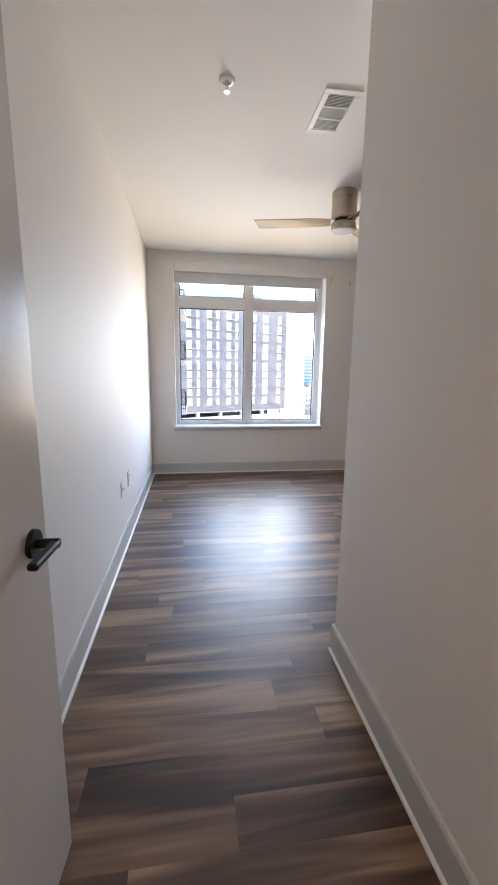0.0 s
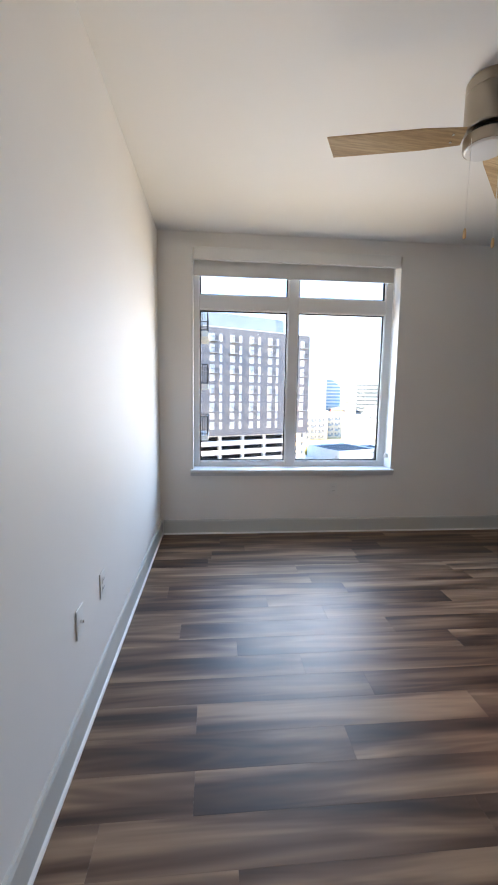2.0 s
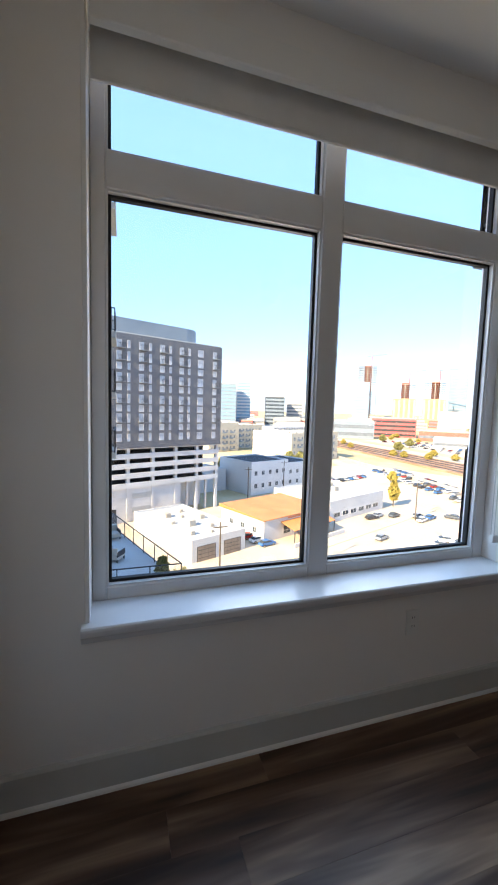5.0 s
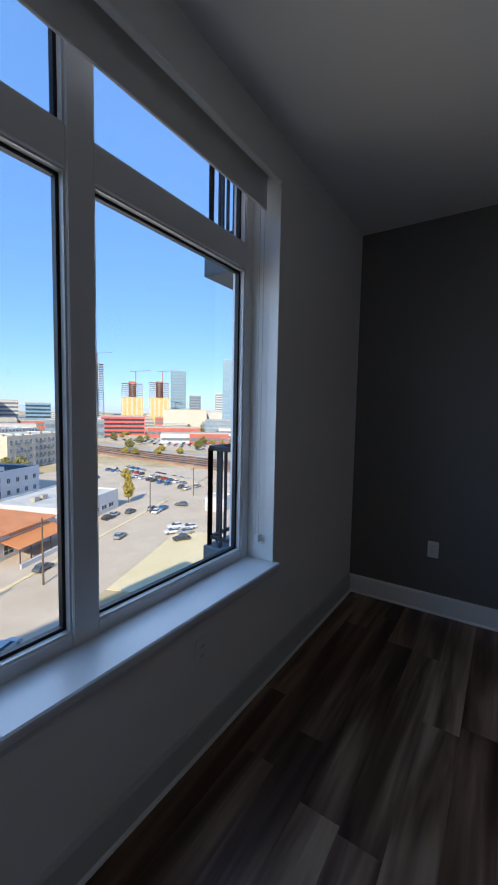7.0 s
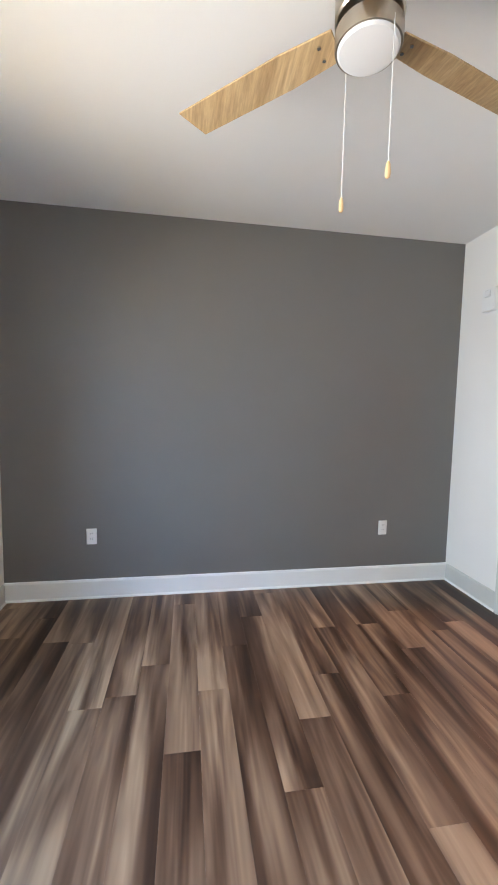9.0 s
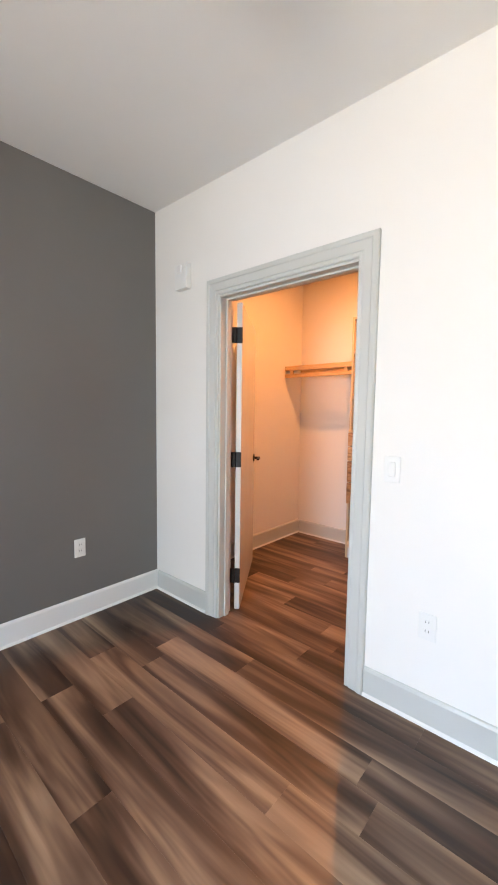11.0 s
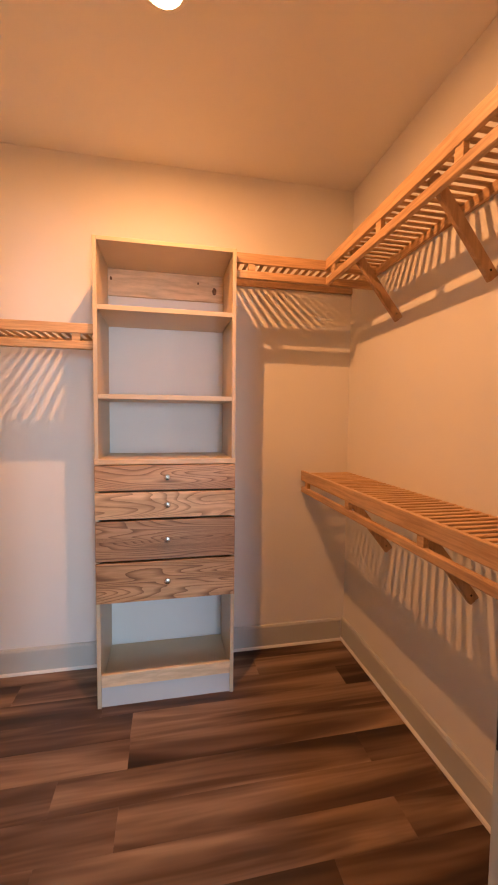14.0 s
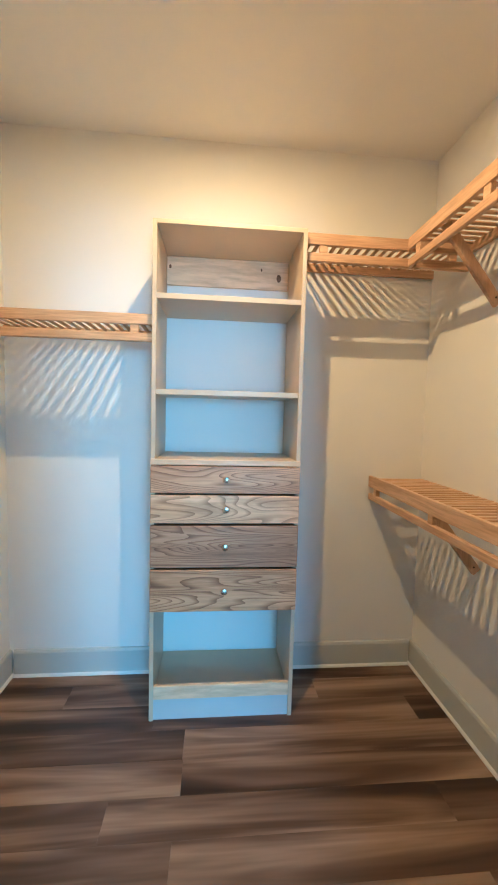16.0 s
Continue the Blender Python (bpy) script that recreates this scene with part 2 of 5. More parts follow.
# ---- building helpers ----
def box(bm, x0, x1, y0, y1, z0, z1, bevel=0.0, segs=1):
    r = bmesh.ops.create_cube(bm, size=1.0, matrix=Matrix.LocRotScale(((x0 + x1) / 2, (y0 + y1) / 2, (z0 + z1) / 2), None, (abs(x1 - x0), abs(y1 - y0), abs(z1 - z0))))
    if bevel:
        es = list({e for v in r["verts"] for e in v.link_edges})
        bmesh.ops.bevel(bm, geom=es, offset=bevel, segments=segs, affect="EDGES", profile=0.7)
    return r["verts"]


def tube(bm, a, b, r, r2=None, segs=16, caps=True):
    a, b = Vector(a), Vector(b)
    m = Matrix.Translation((a + b) / 2) @ (b - a).to_track_quat("Z", "Y").to_matrix().to_4x4()
    return bmesh.ops.create_cone(bm, cap_ends=caps, segments=segs, radius1=r, radius2=r if r2 is None else r2, depth=(b - a).length, matrix=m)["verts"]


def beam(bm, a, b, w, h, bevel=0.003):
    """A bar of section w by h from a to b."""
    a, b = Vector(a), Vector(b)
    m = Matrix.Translation((a + b) / 2) @ (b - a).to_track_quat("Z", "Y").to_matrix().to_4x4() @ Matrix.Diagonal((w, h, (b - a).length, 1))
    r = bmesh.ops.create_cube(bm, size=1.0, matrix=m)
    if bevel:
        bmesh.ops.bevel(bm, geom=list({e for v in r["verts"] for e in v.link_edges}), offset=bevel, segments=1, affect="EDGES")


def lathe(bm, profile, centre=(0, 0, 0), segs=32):
    """Turn a list of (radius, z) round the z axis."""
    rings = []
    for r, z in profile:
        rings.append([bm.verts.new((centre[0] + r * math.cos(2 * math.pi * i / segs), centre[1] + r * math.sin(2 * math.pi * i / segs), centre[2] + z)) for i in range(segs)])
    for p, q in zip(rings, rings[1:]):
        for i in range(segs):
            j = (i + 1) % segs
            bm.faces.new((p[i], p[j], q[j], q[i]))
    bm.faces.new(rings[0][::-1])
    bm.faces.new(rings[-1])


def extrude_profile(bm, pts, axis, a, b):
    """A prism with section pts (two coordinates across the axis), from a to b along axis 'x', 'y' or 'z'."""
    def put(p, s):
        return {"x": (s, p[0], p[1]), "y": (p[0], s, p[1]), "z": (p[0], p[1], s)}[axis]
    lo, hi = ([bm.verts.new(put(p, s)) for p in pts] for s in (a, b))
    for i in range(len(pts)):
        j = (i + 1) % len(pts)
        bm.faces.new((lo[i], lo[j], hi[j], hi[i]))
    bm.faces.new(lo[::-1])
    bm.faces.new(hi)


def mesh_of(name, bm, material, smooth=False):
    bmesh.ops.recalc_face_normals(bm, faces=bm.faces)
    me = bpy.data.meshes.new(name)
    bm.to_mesh(me)
    bm.free()
    for m in (material if isinstance(material, (list, tuple)) else [material]):
        me.materials.append(m)
    if smooth:
        for p in me.polygons:
            p.use_smooth = True
        me.set_sharp_from_angle(angle=radians(35))
    return me


def origin_of(ob):
    p = Vector((0, 0, 0))
    while ob is not None:
        p = p + ob.location
        ob = ob.parent
    return p


def part(name, bm, material, parent, label="", smooth=False, local=False):
    """One mesh under a thing or a part; its points are given in the world, or in the parent's own frame if local."""
    if not local:
        bmesh.ops.translate(bm, verts=bm.verts, vec=-origin_of(parent))
    ob = new(name, mesh_of(name, bm, material, smooth))
    ob.parent = parent
    return tagged(ob, label)


def thing(name, at, label, category, group="", kind="", turn=0.0):
    ob = new(name)
    ob.location = at
    ob.rotation_euler = (0, 0, turn)
    ob.empty_display_size = 0.1
    return tagged(ob, label, category, group, kind)


def structure(name, bm, material, label, category, smooth=False):
    return tagged(new(name, mesh_of(name, bm, material, smooth)), label, category, "", "structure")


def boxed(*dims, bevel=0.0, segs=1):
    bm = bmesh.new()
    box(bm, *dims, bevel=bevel, segs=segs)
    return bm


def slab_with_hole(bm, axis, t0, t1, a0, a1, z0, z1, h0, h1, hz0, hz1):
    """A wall between t0 and t1 across axis, from a0 to a1 along it, with one rectangular opening."""
    for p0, p1, q0, q1 in ((a0, h0, z0, z1), (h1, a1, z0, z1), (h0, h1, hz1, z1), (h0, h1, z0, hz0)):
        if p1 - p0 > 1e-4 and q1 - q0 > 1e-4:
            if axis == "y":
                box(bm, p0, p1, t0, t1, q0, q1)
            else:
                box(bm, t0, t1, p0, p1, q0, q1)


# ---- the rooms ----
H, XR = 2.74, 3.476          # ceiling height, dark wall
YC, YB = -3.452, -5.347       # closet wall, closet back
XK, XC = 1.190, 1.294         # corridor face and closet face of the wall between them
YE = -5.03                   # bedroom face of the entry wall
WX0, WX1, WZ0, WZ1 = 0.305, 2.225, 0.612, 2.61   # window opening
DX0, DX1, DZ = 1.888, 2.818, 2.055                # closet doorway
T = 0.12

bm = bmesh.new(); box(bm, -T, 0, -7.2, 0.42, -0.1, H + 0.1)
structure("wall_west", bm, WALL, "off-white painted drywall along the bedroom", "wall")
bm = bmesh.new(); slab_with_hole(bm, "y", 0, 0.235, 0, XR, -0.1, H + 0.1, WX0, WX1, WZ0, WZ1)
structure("wall_north", bm, WALL, "off-white painted wall round the large window", "wall")
bm = bmesh.new(); box(bm, XR, XR + T, YC, 0.42, -0.1, H + 0.1)
structure("wall_east", bm, DARK, "dark grey painted accent wall of the bedroom", "wall")
bm = bmesh.new(); box(bm, XR, XR + T, YB - T, YC, -0.1, H + 0.1)
structure("wall_closet_east", bm, WALL, "off-white closet wall behind the open door", "wall")
bm = bmesh.new(); slab_with_hole(bm, "y", YC - T, YC, XK, XR, -0.1, H + 0.1, DX0, DX1, -0.1, DZ)
structure("wall_closet_front", bm, WALL, "off-white wall with the closet doorway", "wall")
bm = bmesh.new(); box(bm, XK, XC, -7.2, YC - T, -0.1, H + 0.1)
structure("wall_corridor", bm, WALL, "off-white wall between entry passage and closet", "wall")
bm = bmesh.new(); box(bm, XC, XR, YB - T, YB, -0.1, H + 0.1)
structure("wall_closet_back", bm, WALL, "off-white back wall of the closet", "wall")
bm = bmesh.new(); slab_with_hole(bm, "y", YE - T, YE, 0, XK, -0.1, H + 0.1, 0.10, 1.09, -0.1, 2.07)
structure("wall_entry", bm, WALL, "off-white wall with the bedroom doorway", "wall")
bm = bmesh.new(); box(bm, 0, XK, -7.2, -7.08, -0.1, H + 0.1)
structure("wall_hall_end", bm, WALL, "plain off-white wall closing the hall", "wall")
bm = bmesh.new(); box(bm, 0, XR, -7.08, 0, H, H + 0.1)
structure("ceiling", bm, CEIL, "flat off-white painted ceiling", "ceiling")


# ---- trim: baseboards with a white shoe strip ----
BB = [(0, 0.012), (0.014, 0.012), (0.014, 0.125), (0.009, 0.137), (0.0, 0.14)]
SHOE = [(0, 0), (0.024, 0), (0.022, 0.008), (0.014, 0.014), (0, 0.014)]


def baseboard(axis, face, sign, a, b, paint_mat, label):
    """A board on the wall plane 'face' that stands out in direction sign."""
    top = thing("baseboard", ((a + b) / 2, face, 0) if axis == "x" else (face, (a + b) / 2, 0), label, "baseboard", "baseboards", "structure")
    for nm, prof, mt in (("board", BB, paint_mat), ("shoe_strip", SHOE, WHITE)):
        bm = bmesh.new()
        if axis == "x":
            extrude_profile(bm, [(face + sign * (p + 0.0005), z) for p, z in prof], "x", a, b)
        else:
            extrude_profile(bm, [(face + sign * (p + 0.0005), z) for p, z in prof], "y", a, b)
        part(nm, bm, mt, top, "thin white strip along the floor" if nm == "shoe_strip" else "")
    return top


GREY_BB, WHITE_BB = "grey painted baseboard with a white strip below", "white painted baseboard under the dark wall"
baseboard("y", 0, 1, YE, 0, TRIM, GREY_BB)
baseboard("x", 0, -1, 0.026, XR - 0.026, TRIM, GREY_BB)
baseboard("y", XR, -1, YC, 0, WHITE, WHITE_BB)
baseboard("x", YC, 1, XK - 0.014, DX0 - 0.084, TRIM, GREY_BB)
baseboard("x", YC, 1, DX1 + 0.098, XR - 0.026, TRIM, GREY_BB)
baseboard("y", XK, -1, YE, YC + 0.014, TRIM, GREY_BB)
baseboard("x", YB, 1, XC + 0.026, 2.052, TRIM, GREY_BB)
baseboard("x", YB, 1, 2.712, XR - 0.026, TRIM, GREY_BB)
baseboard("y", XC, 1, YB, YC - T, TRIM, GREY_BB)
baseboard("y", XR, -1, YB, YC - T, TRIM, GREY_BB)

# ---- window ----
win = thing("window_1", (1.26, 0.2, WZ0), "large white-framed four-pane window with city view", "window", "", "structure")
FY0, FY1 = 0.155, 0.235
PX = ((0.357, 1.203), (1.298, 2.160))
PZ = ((0.672, 2.120), (2.245, 2.590))


def rail(name, *dims):
    return part(name, boxed(*dims, bevel=0.004), VINYL, win)


rail("jamb_frame", WX0, PX[0][0], FY0, FY1, WZ0, WZ1)
rail("jamb_frame", PX[1][1], WX1, FY0, FY1, WZ0, WZ1)
rail("mullion", PX[0][1], PX[1][0], FY0 - 0.004, FY1, WZ0, WZ1)
for x0, x1 in PX:
    rail("bottom_rail", x0, x1, FY0, FY1, WZ0, PZ[0][0])
    rail("transom", x0, x1, FY0 - 0.002, FY1, PZ[0][1], PZ[1][0])
    rail("head_rail", x0, x1, FY0, FY1, PZ[1][1], WZ1)
    for z0, z1 in PZ:
        bm = bmesh.new()
        for d in ((x0, x1, z0, z0 + 0.018), (x0, x1, z1 - 0.018, z1), (x0, x0 + 0.018, z0 + 0.018, z1 - 0.018), (x1 - 0.018, x1, z0 + 0.018, z1 - 0.018)):
            box(bm, d[0], d[1], FY0 + 0.030, FY0 + 0.052, d[2], d[3])
        part("gasket", bm, GASKET, win, "black rubber glazing gasket")
        bm = bmesh.new()
        for d in ((x0, x1, z0, z0 + 0.007), (x0, x1, z1 - 0.007, z1), (x0, x0 + 0.007, z0 + 0.007, z1 - 0.007), (x1 - 0.007, x1, z0 + 0.007, z1 - 0.007)):
            box(bm, d[0], d[1], FY0 + 0.006, FY0 + 0.029, d[2], d[3])
        part("glazing_bead", bm, VINYL, win)
        g = part("pane", boxed(x0 + 0.010, x1 - 0.010, FY0 + 0.038, FY0 + 0.044, z0 + 0.010, z1 - 0.010), GLASS, win, "clear window glass")
        g.visible_shadow = False
bm = bmesh.new()
extrude_profile(bm, [(0.0, 0.566), (-0.024, 0.566), (-0.026, 0.588), (-0.038, 0.590), (-0.042, 0.596), (-0.042, 0.612), (-0.040, 0.620), (-0.034, 0.625), (0.0, 0.625)], "x", 0.283, 2.241)
part("sill_nosing", bm, SILL, win, "pale painted sill with a rounded edge")
part("sill_board", boxed(WX0 + 0.001, WX1 - 0.001, 0.0, FY0, 0.600, 0.625), SILL, win)
for x0, x1, nm in ((WX0 - 0.012, WX0 + 0.004, "corner_bead"), (WX1 - 0.004, WX1 + 0.012, "corner_bead")):
    part(nm, boxed(x0, x1, -0.006, 0.05, 0.627, 2.50, bevel=0.002), WHITE, win)

blind = thing("roller_blind", (1.26, 0.05, 2.385), "rolled-up grey roller blind under a white valance", "blind")
part("valance", boxed(0.316, 2.205, -0.022, 0.012, 2.505, 2.612, bevel=0.004), WHITE, blind, "white valance board")
part("fabric", boxed(0.318, 2.178, 0.050, 0.056, 2.398, 2.56), FABRIC, blind, "grey woven shade fabric")
part("hem_bar", boxed(0.318, 2.178, 0.046, 0.060, 2.384, 2.400, bevel=0.003), FABRIC, blind)
bm = bmesh.new(); tube(bm, (0.32, 0.085, 2.555), (2.19, 0.085, 2.555), 0.032, segs=20)
part("roller", bm, FABRIC, blind, smooth=True)
bm = bmesh.new()
for dx in (0.0, 0.028):
    tube(bm, (2.196, 0.070 + dx, 2.55), (2.196, 0.070 + dx * 0.6, 0.76), 0.0021, segs=6)
part("cord_loop", bm, TRIM, blind, "thin grey cord loop")
bm = bmesh.new(); box(bm, 2.188, 2.2245, 0.066, 0.090, 0.725, 0.765, 0.008, 3)
part("cord_anchor", bm, PLASTIC, blind)


# ---- closet doorway and both doors ----
CAS = [(0.0, 0.0), (0.0, 0.010), (0.006, 0.014), (0.022, 0.012), (0.026, 0.017), (0.066, 0.019), (0.072, 0.024), (0.092, 0.024), (0.098, 0.018), (0.098, 0.0)]


def casing(name, x0, x1, z1, face, sign, label):
    """A moulded, mitred casing round a doorway in a wall across y."""
    top = thing(name, ((x0 + x1) / 2, face, 0), label, "door casing", "", "structure")
    for kind in ("left", "right", "head"):
        bm = bmesh.new()
        rows = []
        for end in (0, 1):
            row = []
            for w, d in CAS:
                y = face + sign * (d + 0.0005)
                if kind == "head":
                    p = (x0 - w, y, z1 + w) if end == 0 else (x1 + w, y, z1 + w)
                else:
                    x = x0 - w if kind == "left" else x1 + w
                    p = (x, y, 0.0 if end == 0 else z1 + w)
                row.append(bm.verts.new(p))
            rows.append(row)
        k = len(CAS)
        for i in range(k):
            j = (i + 1) % k
            bm.faces.new((rows[0][i], rows[0][j], rows[1][j], rows[1][i]))
        bm.faces.new(rows[0][::-1])
        bm.faces.new(rows[1])
        part("head_casing" if kind == "head" else "side_casing", bm, TRIM, top)
    return top


def lining(name, x0, x1, z1, y0, y1, stop, label, cut=-0.001):
    """Jamb boards inside a doorway, with a stop strip."""
    top = thing(name, ((x0 + x1) / 2, (y0 + y1) / 2, 0), label, "door frame", "", "structure")
    j = 0.016
    part("jamb", boxed(x0 - 0.001, x0 + j, y0 - 0.001, y1 + 0.001, 0, z1), TRIM, top)
    part("jamb", boxed(x1 - j, x1 + 0.001, y0 + cut, y1 + 0.001, 0, z1), TRIM, top)
    part("head_jamb", boxed(x0 + j, x1 - j, y0 - 0.001, y1 + 0.001, z1 - j, z1), TRIM, top)
    part("stop", boxed(x0 + j, x0 + j + 0.011, stop, stop + 0.035, 0, z1 - j, bevel=0.002), TRIM, top)
    part("stop", boxed(x1 - j - 0.011, x1 - j, stop, stop + 0.035, 0, z1 - j, bevel=0.002), TRIM, top)
    part("head_stop", boxed(x0 + j + 0.011, x1 - j - 0.011, stop, stop + 0.035, z1 - j - 0.011, z1 - j, bevel=0.002), TRIM, top)
    return top


casing("door_casing_closet", DX0 + 0.016, DX1 - 0.002, DZ - 0.002, YC, 1, "grey moulded casing round the closet doorway")
casing("door_casing_closet_inside", DX0 + 0.016, DX1 + 0.010, DZ - 0.002, YC - T, -1, "grey moulded casing inside the closet")
frame_c = lining("door_frame_closet", DX0, DX1, DZ, YC - T, YC, YC - 0.078, "grey painted frame of the closet doorway", 0.030)
bm = bmesh.new(); box(bm, DX0 + 0.0165, DX0 + 0.0195, YC - T - 0.006, YC - T + 0.034, 0.905, 0.985, 0.001)
part("strike_plate", bm, BLACK, frame_c, "matt black strike plate")


def door_leaf(name, hinge, turn, width, height, label, levers, hinges_at):
    """A slab door in its own frame: hinge edge at the origin, leaf along +y, faces at x = -0.035 and 0."""
    top = thing(name, hinge, label, "door", "", "structure", turn)
    part("leaf", boxed(-0.035, 0, 0.003, width, 0.012, height, bevel=0.002), DOOR, top, local=True)
    for sx in levers:
        x = 0.0 if sx > 0 else -0.035
        bm = bmesh.new()
        tube(bm, (x, width - 0.07, 0.945), (x + sx * 0.010, width - 0.07, 0.945), 0.033, 0.031, 28)
        tube(bm, (x + sx * 0.010, width - 0.07, 0.945), (x + sx * 0.058, width - 0.07, 0.945), 0.011, segs=16)
        beam(bm, (x + sx * 0.050, width - 0.062, 0.945), (x + sx * 0.050, width - 0.185, 0.945), 0.022, 0.016, 0.004)
        part("lever_handle", bm, BLACK, top, "matt black lever handle", True, True)
    for z in hinges_at:
        bm = bmesh.new()
        tube(bm, (-0.039, -0.004, z - 0.05), (-0.039, -0.004, z + 0.05), 0.007, segs=14)
        box(bm, -0.036, 0.002, -0.0025, 0.0025, z - 0.05, z + 0.05, 0.001)
        box(bm, -0.066, -0.038, -0.007, -0.003, z - 0.05, z + 0.05, 0.001)
        part("hinge", bm, BLACK, top, "matt black hinge", True, True)
    return top


door_leaf("door_1", (2.768, YC - T - 0.036, 0), radians(215), 0.90, 2.035, "light grey slab closet door swung open inward", (1, -1), (0.247, 1.03, 1.83))
door_leaf("door_2", (0.122, YE + 0.006, 0), radians(-3.4), 0.915, 2.035, "light grey slab bedroom door standing open", (1, -1), (0.247, 0.994, 1.81))
lining("door_frame_entry", 0.10, 1.09, 2.07, YE - T, YE, YE - 0.078, "grey painted frame of the bedroom doorway")
casing("door_casing_entry", 0.116, 1.074, 2.052, YE, 1, "grey moulded casing of the bedroom doorway")


# ---- plates on the walls ----
def plate(name, centre, face, label, category, kind, group=""):
    """A wall plate; face is 'x+', 'x-', 'y+' or 'y-', the way it looks out."""
    turn = {"y-": 0.0, "y+": math.pi, "x+": math.pi / 2, "x-": -math.pi / 2}[face]
    top = thing(name, centre, label, category, group, "", turn)
    w, h = (0.072, 0.117)
    part("cover_plate", boxed(-w / 2, w / 2, -0.006, -0.0005, -h / 2, h / 2, bevel=0.002), PLASTIC, top, local=True)
    if kind == "outlet":
        for dz in (-0.020, 0.020):
            part("socket", boxed(-0.017, 0.017, -0.0085, -0.006, dz - 0.014, dz + 0.014, bevel=0.001), PLASTIC, top, local=True)
            bm = bmesh.new()
            box(bm, -0.0075, -0.0055, -0.0092, -0.0084, dz - 0.002, dz + 0.008)
            box(bm, 0.0055, 0.0075, -0.0092, -0.0084, dz - 0.002, dz + 0.008)
            part("slots", bm, SLOT, top, local=True)
    elif kind == "rocker":
        part("rocker", boxed(-0.016, 0.016, -0.011, -0.006, -0.033, 0.033, bevel=0.002), PLASTIC, top, local=True)
    else:
        bm = bmesh.new(); tube(bm, (0, -0.006, 0), (0, -0.018, 0), 0.006, segs=12)
        part("cable_jack", bm, CHROME, top, "threaded metal cable jack", True, True)
    return top


OUT = "white duplex power outlet low on the wall"
plate("wall_outlet", (0, -2.20, 0.465), "x+", "white cable plate low on the pale wall", "outlet", "jack")
plate("wall_outlet", (0, -1.90, 0.465), "x+", OUT, "outlet", "outlet", "outlets")
plate("wall_outlet", (0, -3.70, 0.46), "x+", OUT, "outlet", "outlet", "outlets")
plate("wall_outlet", (1.66, 0, 0.43), "y-", OUT + " under the window", "outlet", "outlet", "outlets")
plate("wall_outlet", (XR, -0.597, 0.46), "x-", "white duplex outlet on the dark wall", "outlet", "outlet", "outlets")
plate("wall_outlet", (XR, -2.86, 0.46), "x-", "white duplex outlet on the dark wall", "outlet", "outlet", "outlets")
plate("wall_outlet", (1.532, YC, 0.44), "y+", OUT, "outlet", "outlet", "outlets")
plate("light_switch", (1.712, YC, 1.10), "y+", "white rocker light switch beside the closet doorway", "switch", "rocker")

alarm = thing("fire_alarm_strobe", (3.141, YC, 2.22), "white wall-mounted fire alarm strobe", "alarm")
part("housing", boxed(3.082, 3.200, YC + 0.001, YC + 0.045, 2.140, 2.300, bevel=0.006, segs=2), PLASTIC, alarm)
part("strobe_lens", boxed(3.116, 3.166, YC + 0.0455, YC + 0.060, 2.235, 2.285, bevel=0.006), OPAL, alarm, "clear strobe lens")

# ---- on the ceiling ----
spr = thing("fire_sprinkler", (0.712, -2.849, H), "small white pendent fire sprinkler on the ceiling", "sprinkler")
bm = bmesh.new(); lathe(bm, [(0.040, -0.0005), (0.040, -0.004), (0.034, -0.010), (0.022, -0.012), (0.020, -0.004)], (0.712, -2.849, H), 28)
part("escutcheon", bm, PLASTIC, spr, smooth=True)
bm = bmesh.new(); lathe(bm, [(0.009, -0.004), (0.009, -0.030), (0.004, -0.034), (0.004, -0.050), (0.015, -0.051), (0.015, -0.053)], (0.712, -2.849, H), 18)
part("sprinkler_head", bm, CHROME, spr, "metal sprinkler head", True)


def vent(name, x0, x1, y0, y1, label):
    top = thing(name, ((x0 + x1) / 2, (y0 + y1) / 2, H), label, "air vent")
    z1, z0 = H - 0.0005, H - 0.010
    bm = bmesh.new()
    for d in ((x0, x1, y0, y0 + 0.035), (x0, x1, y1 - 0.035, y1), (x0, x0 + 0.03, y0 + 0.035, y1 - 0.035), (x1 - 0.03, x1, y0 + 0.035, y1 - 0.035)):
        box(bm, *d, z0, z1, 0.002)
    part("frame", bm, WHITE, top)
    # flat sheet whose dark colour stands in for shade inside the duct
    part("backing", boxed(x0 + 0.03, x1 - 0.03, y0 + 0.035, y1 - 0.035, H - 0.0025, H - 0.0008), SLOT, top, "dark sheet painted as the shade in the duct")
    ya, yb = y0 + 0.035, y1 - 0.035
    third = (yb - ya) / 3
    for k in (1, 2):
        part("divider", boxed(x0 + 0.03, x1 - 0.03, ya + third * k - 0.005, ya + third * k + 0.005, z0, H - 0.003), WHITE, top)
    slat = []
    for k in (0, 2):
        for i in range(9):
            y = ya + third * k + 0.008 + (third - 0.016) * i / 8
            bm = bmesh.new(); beam(bm, (x0 + 0.031, y, H - 0.007), (x1 - 0.031, y, H - 0.007), 0.0035, 0.002, 0)
            part("slat", bm, TRIM, top)
    for i in range(11):
        x = x0 + 0.038 + (x1 - x0 - 0.076) * i / 10
        bm = bmesh.new(); beam(bm, (x, ya + third + 0.006, H - 0.007), (x, ya + 2 * third - 0.006, H - 0.007), 0.004, 0.004, 0)
        part("slat", bm, WHITE, top)
    return top


vent("ceiling_vent", 1.208, 1.405, -2.888, -2.520, "white three-section ceiling air register")
vent("ceiling_vent", 2.74, 2.97, -4.41, -4.11, "white air register on the closet ceiling")

